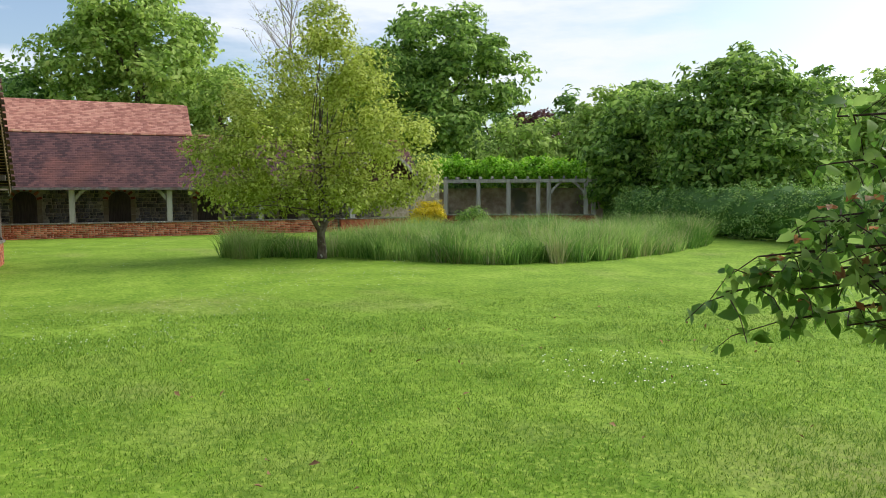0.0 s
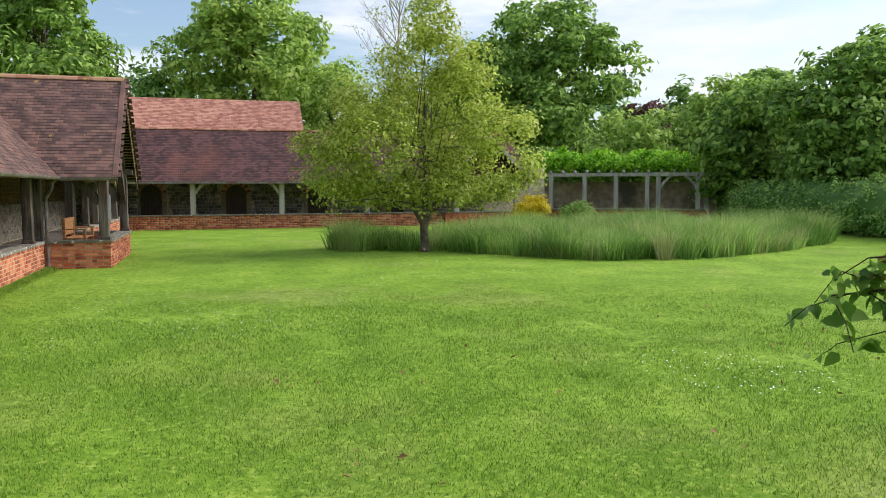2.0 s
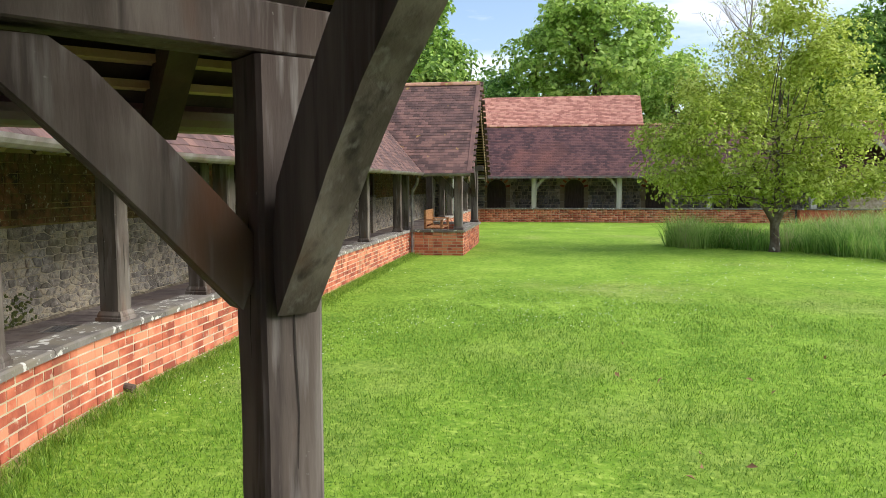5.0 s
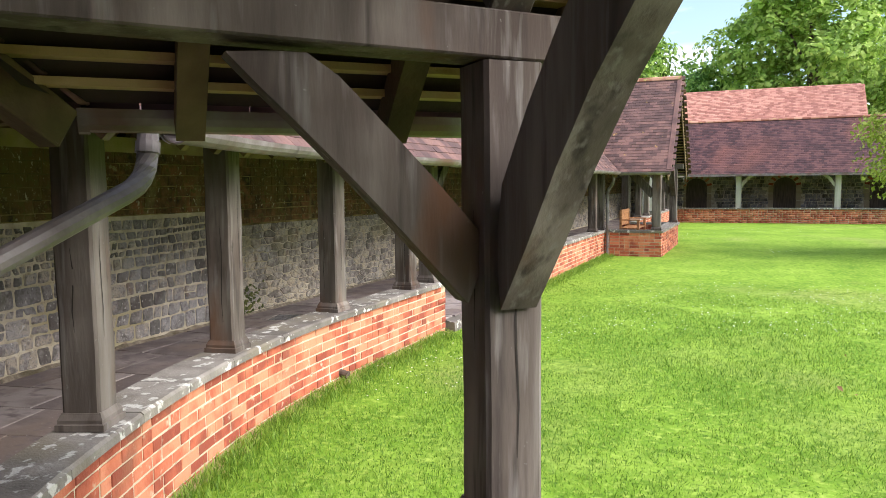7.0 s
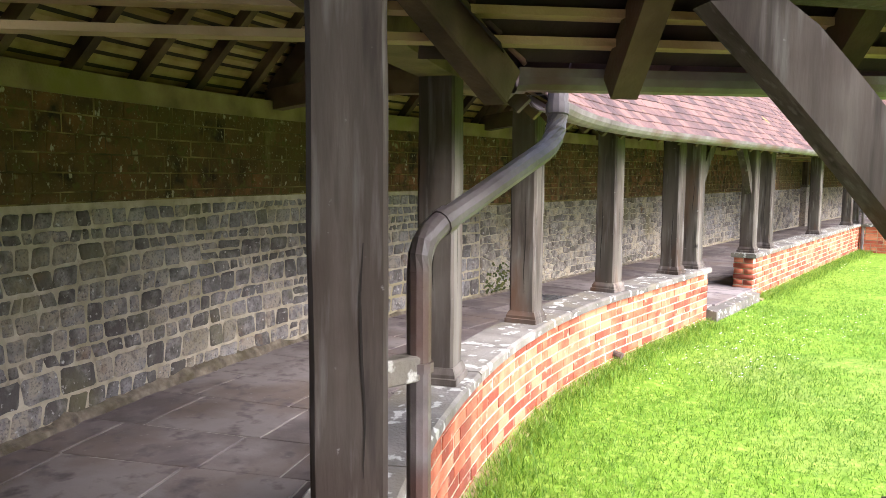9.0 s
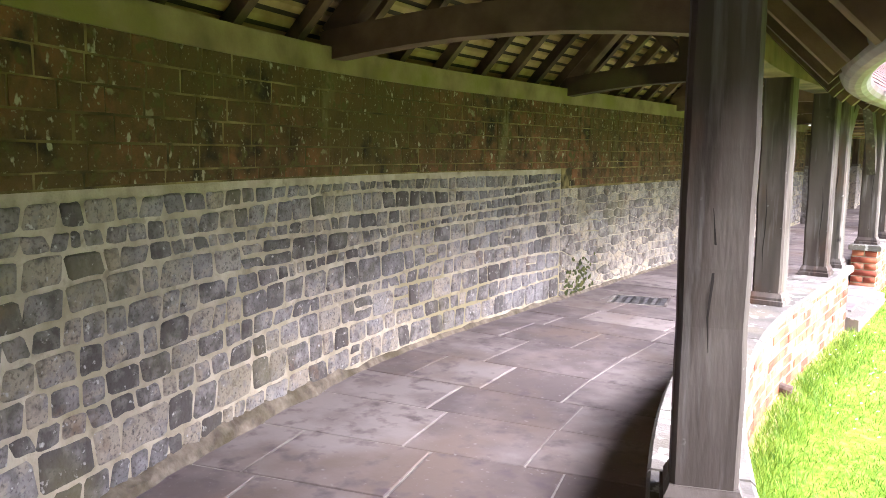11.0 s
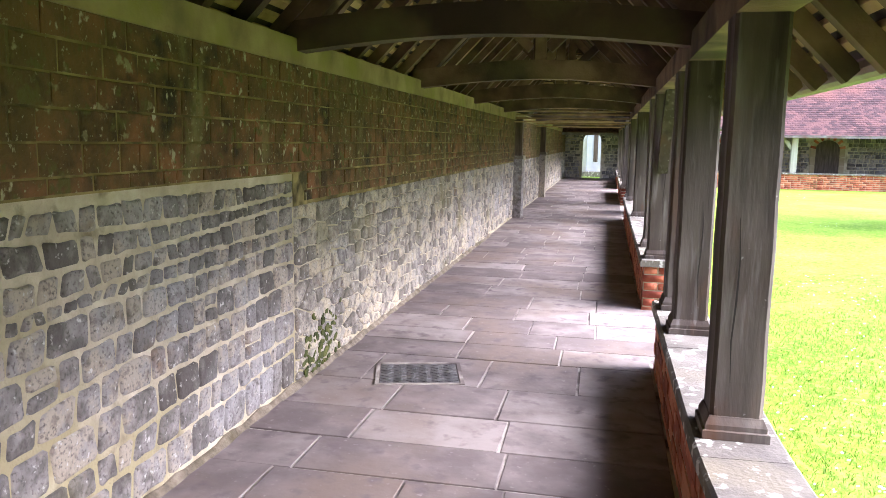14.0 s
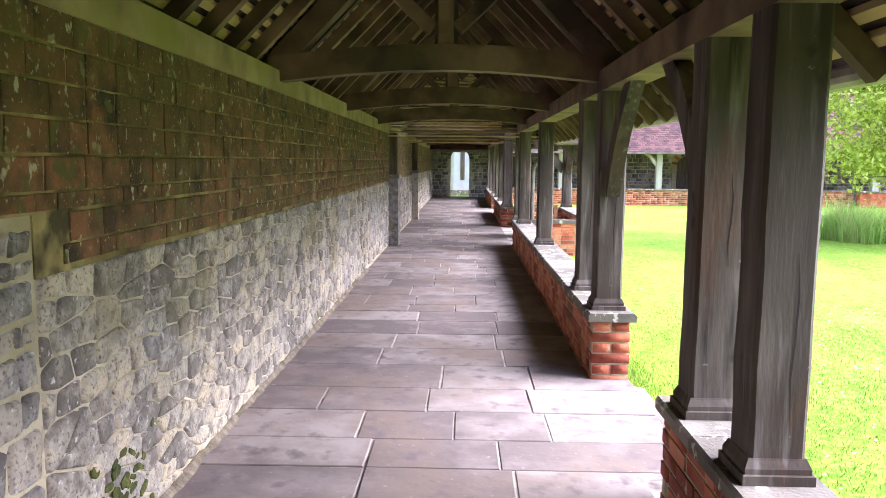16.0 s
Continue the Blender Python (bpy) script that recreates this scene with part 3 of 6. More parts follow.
def tiles_on(path, s0, s1, rise, gauge=0.1, width=0.168, keep=None):
    """Tiles in courses; path(s, t) gives the point at s along and t (0 eave, 1 ridge) up a slope of length rise."""
    out = []
    rows = int(rise / gauge)
    for r in range(rows + 1):
        t = r * gauge / rise
        s = s0 + (width / 2 if r % 2 else 0)
        while s < s1:
            p = path(s, t)
            step = width
            if keep is None or keep(p):
                al = (path(s + 0.05, t) - path(s - 0.05, t))
                stretch = al.length / 0.1
                al.normalize()
                upv = (path(s, t + 0.02) - p).normalized()
                m = tile_matrix(p + upv * 0.03, al, upv, (width - 0.004) * stretch, 0.15 + tile_rng.uniform(-0.006, 0.006))
                out.append((tile_rng.randrange(3), m, p))
            s += step
    return out


def in_porch(p):
    """Whether a point of the walk's roof lies inside a porch's roof."""
    near = (p - Vector((-2.2, 19.6, p.z))).length < 4.2 or (p - corner_porch(-1.3, 0, p.z)).length < 4.2
    return near and p.z < porch_roof_z(p) - 0.02


def walk_roof():
    root = thing("roof_west", "clay tile roof of the covered walk on oak rafters and battens", "roof", kind="structure")
    rise = math.hypot(RIDGE_D - EAVE_D, RIDGE_Z - EAVE_Z)
    placed = []
    for lawn in (True, False):
        f = lambda s, t, lawn=lawn: at(s, (EAVE_D + (RIDGE_D - EAVE_D) * t) if lawn else (2 * RIDGE_D - EAVE_D - (RIDGE_D - EAVE_D) * t), EAVE_Z + (RIDGE_Z - EAVE_Z) * t)
        placed += tiles_on(f, S0, S1 + 2, rise, keep=lambda p: not in_porch(p))
        # a sheet under the tiles, coloured dark so the gaps between battens look dark, in short lengths that stop at
        # the porches
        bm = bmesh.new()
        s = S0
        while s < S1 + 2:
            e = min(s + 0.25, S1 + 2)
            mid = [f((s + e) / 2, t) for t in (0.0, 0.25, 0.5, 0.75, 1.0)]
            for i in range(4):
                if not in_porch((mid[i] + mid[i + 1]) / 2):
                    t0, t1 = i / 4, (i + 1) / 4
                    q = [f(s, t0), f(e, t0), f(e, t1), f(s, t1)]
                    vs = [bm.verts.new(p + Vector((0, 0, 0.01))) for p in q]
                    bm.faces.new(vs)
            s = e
        part("tile_bed", bm, M["dark_bed"], root)
        # rafters
        s = S0 + 0.2
        while s < S1:
            lo = 0.0
            while lo < 1 and in_porch(f(s, lo)):
                lo += 0.02
            if lo < 0.9:
                a, b = f(s, lo), f(s, 1)
                part("rafter", beam(bmesh.new(), a - Vector((0, 0, 0.03)), b - Vector((0, 0, 0.03)), 0.068, 0.078, lift=0.0), M["beam"], root)
            s += 0.44
        # battens
        for k in range(1, int(rise / 0.1)):
            t = k * 0.1 / rise
            bm, run = bmesh.new(), []
            s = S0
            while s <= S1 + 1e-6:
                p = f(s, t)
                if in_porch(p):
                    if len(run) > 1:
                        sweep_ring(bm, run)
                    run = []
                else:
                    up = (f(s, min(t + 0.02, 1)) - f(s, t)).normalized() * 0.021
                    dz = Vector((0, 0, 0.026))
                    lift = Vector((0, 0, -0.028))
                    run.append([p - up + lift, p + up + lift, p + up + lift + dz, p - up + lift + dz])
                s += 0.4 if s < 0 or 10 < s < 18 else 2.0
            if len(run) > 1:
                sweep_ring(bm, run)
            part("batten", bm, M["batten"], root)
    # ridge tiles
    s = S0
    while s < S1 + 2:
        if not in_porch(at(s, RIDGE_D, RIDGE_Z)):
            sec = [(RIDGE_D + 0.11 * math.sin(a), RIDGE_Z - 0.015 + 0.10 * math.cos(a)) for a in (-1.4, -0.9, -0.45, 0, 0.45, 0.9, 1.4)]
            sec2 = [(d, z - 0.02) for d, z in sec[::-1]]
            part("ridge_tile", sweep(s, s + 0.315, sec + sec2, 0.4), M["tile_ridge"], root)
        s += 0.32
    pieces("roof_tile", TILES, placed, M["tile"], root, at(1.0, EAVE_D, 1.8))
    return root


roof_west = walk_roof()
part("plate_lawn", sweep(-4.9, S1, [(-0.09, PLATE), (0.09, PLATE), (0.09, PLATE + 0.14), (-0.09, PLATE + 0.14)]), M["beam"], roof_west, "oak wall plate over the posts")
part("plate_wall", sweep(S0, S1, [(WALL - 0.02, PLATE - 0.015), (WALL + 0.2, PLATE - 0.015), (WALL + 0.2, PLATE + 0.13), (WALL - 0.02, PLATE + 0.13)]), M["mossy"], roof_west, "mossy oak wall plate on the back wall")


def roof_truss(s):
    """A cambered tie beam with principal rafters, king post and struts."""
    ob = thing("roof_truss", "dark oak truss with a cambered tie beam across the walk", "truss", "roof trusses")
    zt, w = PLATE + 0.05, 0.13
    rings = []
    for i in range(9):
        t = i / 8
        d = -0.06 + (WALL + 0.12) * t
        c = 0.09 * math.sin(math.pi * t)
        rings.append([at(s, d, 0) + Vector((0, 0, zt + c + h)) + (frame_at(s, d).col[0].to_3d() * q) for q, h in ((-w / 2, 0), (w / 2, 0), (w / 2, 0.17), (-w / 2, 0.17))])
    part("tie_beam", sweep_ring(bmesh.new(), rings), M["beam"], ob)
    part("king_post", beamed(at(s, RIDGE_D, zt + 0.25), at(s, RIDGE_D, RIDGE_Z - 0.1), 0.11, 0.11, up=(1, 0.2, 0)), M["beam"], ob)
    for sg in (-1, 1):
        a, b = at(s, RIDGE_D + sg * 1.12, zt + 0.14), at(s, RIDGE_D, RIDGE_Z - 0.16)
        part("principal_rafter", beamed(a, b, 0.12, 0.15), M["beam"], ob)
        part("strut", beamed(at(s, RIDGE_D + sg * 0.08, zt + 0.36), at(s, RIDGE_D + sg * 0.52, zt + 0.78), 0.09, 0.09), M["beam"], ob)
    return ob


for k in range(-3, 10):
    if k not in (-2,) and not 12.0 < 1.4 + 2.93 * k < 16.0:
        roof_truss(1.4 + 2.93 * k)


def porch_tiles(P, root, u0, u1):
    rise = math.hypot(P_HALF, P_RIDGE - P_EAVE)
    outside = lambda p: p.z > walk_roof_z(p) - 0.05 or walk_d(p) < EAVE_D
    for sg in (1, -1):
        f = lambda u, t, sg=sg: P(u, sg * P_HALF * (1 - t), P_EAVE + (P_RIDGE - P_EAVE) * t)
        placed = tiles_on(f, u0, u1, rise, keep=outside)
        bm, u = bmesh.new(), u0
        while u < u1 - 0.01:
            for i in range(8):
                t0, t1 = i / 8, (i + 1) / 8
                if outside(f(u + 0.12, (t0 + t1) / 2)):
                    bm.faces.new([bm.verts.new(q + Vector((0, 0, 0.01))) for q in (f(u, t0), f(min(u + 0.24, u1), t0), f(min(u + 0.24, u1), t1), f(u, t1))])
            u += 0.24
        # same sheet under the porch tiles, darkened behind the battens
        part("tile_bed", bm, M["dark_bed"], root)
        pieces("roof_tile", TILES, placed, M["tile"], root, f(u1, 0.3), 150)
        u = u1 - 0.56
        while u > u0:
            lo = 0.0
            while lo < 1 and not outside(f(u, lo)):
                lo += 0.02
            if lo < 0.92:
                part("rafter", beam(bmesh.new(), f(u, lo) - Vector((0, 0, 0.03)), f(u, 1) - Vector((0, 0, 0.03)), 0.085, 0.11, lift=0.0), M["beam"], root)
            u -= 0.66
        for k in range(1, int(rise / 0.1)):
            t = k * 0.1 / rise
            run = [u0 + 0.1 * i for i in range(int((u1 - u0) / 0.1)) if outside(f(u0 + 0.1 * i, t))]
            if run:
                part("batten", beam(bmesh.new(), f(min(run), t) - Vector((0, 0, 0.014)), f(u1 - 0.02, t) - Vector((0, 0, 0.014)), 0.078, 0.024), M["batten"], root)
    u = u0
    while u < u1:
        rings = []
        for uu in (u, min(u + 0.315, u1)):
            rings.append([P(uu, 0.11 * math.sin(a), P_RIDGE - 0.015 + 0.10 * math.cos(a)) for a in (-1.4, -0.9, -0.45, 0, 0.45, 0.9, 1.4)] + [P(uu, 0.11 * math.sin(a), P_RIDGE - 0.035 + 0.10 * math.cos(a)) for a in (1.4, 0.9, 0.45, 0, -0.45, -0.9, -1.4)])
        part("ridge_tile", sweep_ring(bmesh.new(), rings), M["tile_ridge"], root)
        u += 0.32


def build_porch(P, back, name, label):
    """A gabled porch before the walk; P(u, n, z) places it; back: u of the posts where it meets the walk."""
    half = 1.86
    root = thing(name, label, "porch", kind="structure")

    def rod(a, b, w, h, nm, lab="", mat="beam", lift=0.5):
        return part(nm, beamed(P(*a), P(*b), w, h, lift=lift), M[mat], root, lab)

    for sg in (1, -1):
        rod((back - 0.35, sg * half, PLATE + 0.06), (0.25, sg * half, PLATE), 0.178, 0.14, "side_plate", "heavy oak side plate", "oak", 1)
        rod((0.29, sg * (P_HALF + 0.05), P_EAVE - 0.16), (0.29, 0.0, P_RIDGE - 0.08), 0.03, 0.17, "bargeboard", "grey oak bargeboard")
        rod((0.3, sg * (P_HALF + 0.02), P_EAVE + 0.03), (0.3, sg * 0.03, P_RIDGE + 0.03), 0.11, 0.035, "verge_tiles", "row of clay verge tiles", "tile")
        rod((0, sg * half, PLATE + 0.2), (0, sg * 0.05, P_RIDGE - 0.16), 0.14, 0.17, "principal_rafter", "", "oak")
        # low brick walls on the sides, each with its coping
        lw = part("low_wall", sweep_ring(bmesh.new(), [[P(u, sg * half + q, z) for q, z in ((-0.117, GROUND - 0.1), (0.117, GROUND - 0.1), (0.117, SILL - COP), (-0.117, SILL - COP))] for u in (back + 0.14, 0.117)]), M["mortar"], root)
        ax = (P(1, 0) - P(0, 0)).normalized()
        rot = Matrix.Rotation(math.atan2(ax.y, ax.x) + (math.pi if sg > 0 else 0), 4, "Z")
        path = lambda q, d, z, sg=sg, rot=rot: Matrix.Translation(P((0.13 - q) if sg > 0 else (back + 0.14 + q), sg * (half - d), z)) @ rot
        BRICK_RUNS.append((lw, run_of_bricks(path, 0.13 - back - 0.14, GROUND - 0.03, SILL - COP, 0.26, -0.13, random.Random(3)), P(0, sg * half, 0.1), 60))
        part("coping_stone", sweep_ring(bmesh.new(), [[P(u, sg * half + q, z) for q, z in ((-0.16, SILL - COP), (0.16, SILL - COP), (0.16, SILL), (-0.16, SILL))] for u in (back + 0.14, 0.165)]), M["coping"], lw)
    rod((0, -1.3, 2.58), (0, 1.3, 2.58), 0.14, 0.16, "collar_beam", "", "oak")
    rod((0, 0, 2.7), (0, 0, P_RIDGE - 0.1), 0.12, 0.12, "king_post", "", "oak")
    fw = part("low_wall", sweep_ring(bmesh.new(), [[P(q, n, z) for q, z in ((-0.117, GROUND - 0.1), (0.117, GROUND - 0.1), (0.117, SILL - COP), (-0.117, SILL - COP))] for n in (-half + 0.131, half - 0.131)]), M["mortar"], root)
    ax = (P(1, 0) - P(0, 0)).normalized()
    rot = Matrix.Rotation(math.atan2(ax.y, ax.x) + math.pi / 2, 4, "Z")
    path = lambda q, d, z: Matrix.Translation(P(-d, -half + 0.131 + q, z)) @ rot
    BRICK_RUNS.append((fw, run_of_bricks(path, 2 * half - 0.262, GROUND - 0.03, SILL - COP, 0.26, -0.13, random.Random(4)), P(0, 0, 0.1), 60))
    part("coping_stone", sweep_ring(bmesh.new(), [[P(q, n, z) for q, z in ((-0.16, SILL - COP), (0.165, SILL - COP), (0.165, SILL), (-0.16, SILL))] for n in (-half + 0.161, half - 0.161)]), M["coping"], fw)
    porch_tiles(P, root, back - 2.9, 0.34)
    for sg in (1, -1):
        lo = math.sqrt((RP + EAVE_D) ** 2 - P_HALF ** 2) if back < -1.5 else 0
        hi = math.sqrt((RP + RIDGE_D) ** 2 - 0.68 ** 2) if back < -1.5 else 0
        ua, ub = (6.78 - lo, 6.78 - hi) if back < -1.5 else (-1.3 - EAVE_D, -1.3 - RIDGE_D)
        rod((ua, sg * P_HALF, P_EAVE - 0.06), (ub, sg * 0.68, RIDGE_Z - 0.06), 0.09, 0.13, "valley_rafter", "", "beam", 0.35)
    part("paving", sweep_ring(bmesh.new(), [[P(u, n, z) for n, z in ((-1.72, GROUND - 0.1), (1.72, GROUND - 0.1), (1.72, -0.004), (-1.72, -0.004))] for u in (back + 0.1, -0.12)]), M["flag"], root)
    rot = Matrix.Rotation(math.atan2(ax.y, ax.x), 4, "Z")
    w = 0.178
    for u in (0, back):
        for sg in (1, -1):
            br = []
            pegs = False
            if u == 0:
                br = [((0, -sg), dict(top=2.5, reach=1.36, drop=1.2, thick=0.225, deep=0.12, bow=0.15)), ((-1, 0), dict(reach=0.61, drop=0.63, thick=0.175, deep=0.1, bow=0.01))]
                pegs = [(0.0, -sg * 0.091, 1.24), (0.01, -sg * 0.091, 1.39)]
            timber_post(Matrix.Translation(P(u, sg * half)) @ rot, "stout oak porch post with two curved braces" if u == 0 else "dark oak corner post between porch and walk", br, pegs=pegs, w=0.192, h1=PLATE if u == 0 else PLATE + 0.05)
    return root


build_porch(corner_porch, -1.73, "corner_porch", "gabled oak-framed porch at the bend of the covered walk")
build_porch(west_porch, -1.3, "west_porch", "gabled oak-framed porch half-way along the west walk")


# ---- gutters and downpipes ----
def gutter(name, pts_fn, k, label):
    root = thing(name, label, "gutter", "gutters", "structure")
    bm = bmesh.new()
    rings = []
    for i in range(k + 1):
        o, out = pts_fn(i / k)
        ring = []
        for r, span in ((0.068, range(0, 9)), (0.061, range(8, -1, -1))):
            for j in span:
                a = math.pi * j / 8
                ring.append(o + out * (-r * math.cos(a)) + Vector((0, 0, -r * math.sin(a))))
        rings.append(ring)
    part("channel", sweep_ring(bm, rings), M["iron"], root)
    for i in range(0, k + 1, 4):
        o, out = pts_fn(i / k)
        along = out.cross(Vector((0, 0, 1)))
        bm = bmesh.new()
        sweep_ring(bm, [[o + along * q + out * (-0.074 * math.cos(math.pi * j / 8)) + Vector((0, 0, -0.074 * math.sin(math.pi * j / 8))) for j in range(9)] for q in (-0.016, 0.016)], caps=False)
        part("union", bm, M["iron"], root)
    return root


def walk_gutter(s0, s1):
    def f(t):
        s = s0 + (s1 - s0) * t
        x = frame_at(s, 0)
        return at(s, EAVE_D - 0.05, EAVE_Z - 0.005), -x.col[1].to_3d()
    return f


gutter("gutter", walk_gutter(-3.42, 11.9), 36, "grey cast-iron half-round gutter along the curved eave")
gutter("gutter", walk_gutter(16.3, 28.5), 12, "grey cast-iron half-round gutter along the eave")
for P, back in ((corner_porch, -1.73), (west_porch, -1.3)):
    for sg in (1, -1):
        o = (P(0, sg) - P(0, 0)).normalized()
        gutter("gutter", lambda t, P=P, sg=sg, o=o, back=back: (P(0.33 + (back + 0.55 - 0.33) * t, sg * (P_HALF + 0.05), P_EAVE - 0.01), o), 4, "dark cast-iron gutter along the porch eave")


def downpipe(pts, label, clip=None):
    ob = thing("downpipe", label, "pipe", "downpipes")
    path = []
    pts = [Vector(p) for p in pts]
    for i, p in enumerate(pts):
        if 0 < i < len(pts) - 1:
            a, b = (pts[i - 1] - p), (pts[i + 1] - p)
            ra, rb = min(0.09, a.length * 0.45), min(0.09, b.length * 0.45)
            for t in (0, 0.25, 0.5, 0.75, 1):
                q0, q1 = p + a.normalized() * ra, p + b.normalized() * rb
                path.append(q0 * (1 - t) ** 2 + p * 2 * t * (1 - t) + q1 * t * t)
        else:
            path.append(p)
    part("pipe", tube(path, 0.036, 12), M["iron"], ob)
    for i in range(1, len(pts) - 1):
        a = (pts[i - 1] - pts[i]).normalized() * 0.11
        part("collar", tube([pts[i] + a * 0.9, pts[i] + a * 1.25], 0.041, 12), M["iron"], ob)
    part("shoe", tube([pts[-1] + Vector((0, 0, 0.05)), pts[-1] - Vector((0, 0, 0.005))], 0.042, 12), M["iron"], ob)
    if clip:
        part("bracket", beamed(clip[0], clip[1], 0.06, 0.075), M["coping"], ob, "pale wooden bracket block")
        part("strap", tube([Vector(clip[1]) + Vector((0, 0, 0.014)), Vector(clip[1]) - Vector((0, 0, 0.014))], 0.043, 12), M["iron"], ob)
    return ob


V = Vector((-2.035, 1.135, 0))
downpipe([(-2.0, 1.86, 1.76), (-1.99, 1.83, 1.56), V + Vector((0, 0, 1.27)), V + Vector((0, 0, -0.16))], "grey-purple cast-iron swan-neck downpipe beside the porch post", (corner_porch(-1.73, 1.94, 0.905), V + Vector((0, 0, 0.905))))
downpipe([(-3.12, 17.35, 1.72), (-3.12, 17.35, 1.55), (-3.3, 17.62, 1.35), (-3.3, 17.62, -0.16)], "thin grey downpipe at the inner corner of the porch")

# ---- fittings of the walk ----
def drain_cover():
    ob = thing("drain_cover", "galvanised steel drain cover set in the flagstones", "drain cover")
    bm = bmesh.new()
    for x0, y0, x1, y1 in ((-0.275, -0.225, 0.275, -0.2), (-0.275, 0.2, 0.275, 0.225), (-0.275, -0.2, -0.25, 0.2), (0.25, -0.2, 0.275, 0.2)):
        box(bm, x0, y0, -0.02, x1, y1, 0.006)
    part("frame", bm, M["joint"], ob, "pale frame")
    part("lid", boxed(-0.245, -0.195, -0.02, 0.245, 0.195, 0.003, 0.002), M["iron_lid"], ob)
    bm = bmesh.new()
    for j in range(7):
        y = -0.165 + 0.055 * j
        for i in range(12):
            x, q = -0.22 + 0.04 * i, 0.012 if i % 2 else -0.012
            beam(bm, (x - 0.018, y - q, 0.004), (x + 0.018, y + q, 0.004), 0.007, 0.005)
    part("tread", bm, M["iron_lid"], ob, "raised zigzag tread")
    ob.matrix_basis = pose(-5.09, 7.29, 0, 0, 0, 15)


drain_cover()
vent = thing("drain_outlet", "small dark pipe stub at the foot of the low wall", "pipe")
part("stub", tube([at(-0.12, DW0 + 0.02, -0.07), at(-0.12, DW0 - 0.07, -0.085)], 0.035, 10), M["dark_door"], vent)


def wall_pier(s, w=0.42):
    ob = thing("wall_pier", "stone pier on the back wall with a dark oak post above", "pier", "wall piers", "structure")
    part("base", sweep(s, s + w, [(WALL - 0.16, -0.02), (WALL + 0.05, -0.02), (WALL + 0.05, 1.14), (WALL - 0.16, 1.14)]), M["stone"], ob)
    part("cap", sweep(s - 0.02, s + w + 0.02, [(WALL - 0.19, 1.14), (WALL + 0.05, 1.14), (WALL + 0.05, 1.2), (WALL - 0.17, 1.2)]), M["coping"], ob)
    part("post", sweep(s + 0.1, s + w - 0.1, [(WALL - 0.14, 1.2), (WALL + 0.05, 1.2), (WALL + 0.05, PLATE), (WALL - 0.14, PLATE)]), M["dark_door"], ob)


wall_pier(11.9)
wall_pier(17.6)


def end_wall():
    """The wall that ends the walk, with its arched doorway, and the pale yard beyond it."""
    x0, x1, y0, y1, zt = -6.1, -3.2, 35.6, 35.95, 2.35
    a0, a1, sp = -5.0, -4.24, 1.52
    bm = bmesh.new()
    cx, r = (a0 + a1) / 2, (a1 - a0) / 2
    arc = [(cx + r * math.cos(a), sp + r * math.sin(a)) for a in [math.pi * i / 12 for i in range(13)]]
    outline = [(x0, -0.1), (a0, -0.1)] + arc[::-1] + [(a1, -0.1), (x1, -0.1), (x1, zt), (x0, zt)]
    fr = [bm.verts.new((x, y0, z)) for x, z in outline]
    bk = [bm.verts.new((x, y1, z)) for x, z in outline]
    bm.faces.new(fr)
    bm.faces.new(bk[::-1])
    for i in range(len(fr)):
        j = (i + 1) % len(fr)
        bm.faces.new((fr[i], bk[i], bk[j], fr[j]))
    ob = tagged(part("wall_end", bm, M["mortar"]), "rubble stone end wall with an arched doorway", "wall", kind="structure")
    rng, placed, z = random.Random(17), [], 0.0
    while z < zt - 0.12:
        h, x = rng.uniform(0.1, 0.17), x0
        while x < x1 - 0.1:
            w = rng.uniform(0.14, 0.32)
            mx, mz = x + w / 2, z + h / 2
            clear = abs(mx - cx) > r + 0.03 + w / 2 if mz < sp else math.hypot(mx - cx, mz - sp) > r + 0.2 + w / 3
            if clear:
                m = pose(mx, y0, mz)
                placed.append((rng.randrange(4), m @ Matrix.Diagonal((w - 0.022, 0.05, h - 0.022, 1)), m.translation))
            x += w
        z += h
    pieces("stone", STONES, placed, M["stone"], ob, (cx, y0, 1), 60)
    for i in range(12):
        a = math.pi * (i + 0.5) / 12
        m = pose(cx + (r + 0.09) * math.cos(a), y0 + 0.04, sp + (r + 0.09) * math.sin(a), 0, 90 - math.degrees(a), 0)
        v = part("arch_stone", unit_block(0.05, 0.03, i), M["stone"], ob)
        v.matrix_basis = m @ Matrix.Diagonal((0.1, 0.12, 0.17, 1))
    return ob


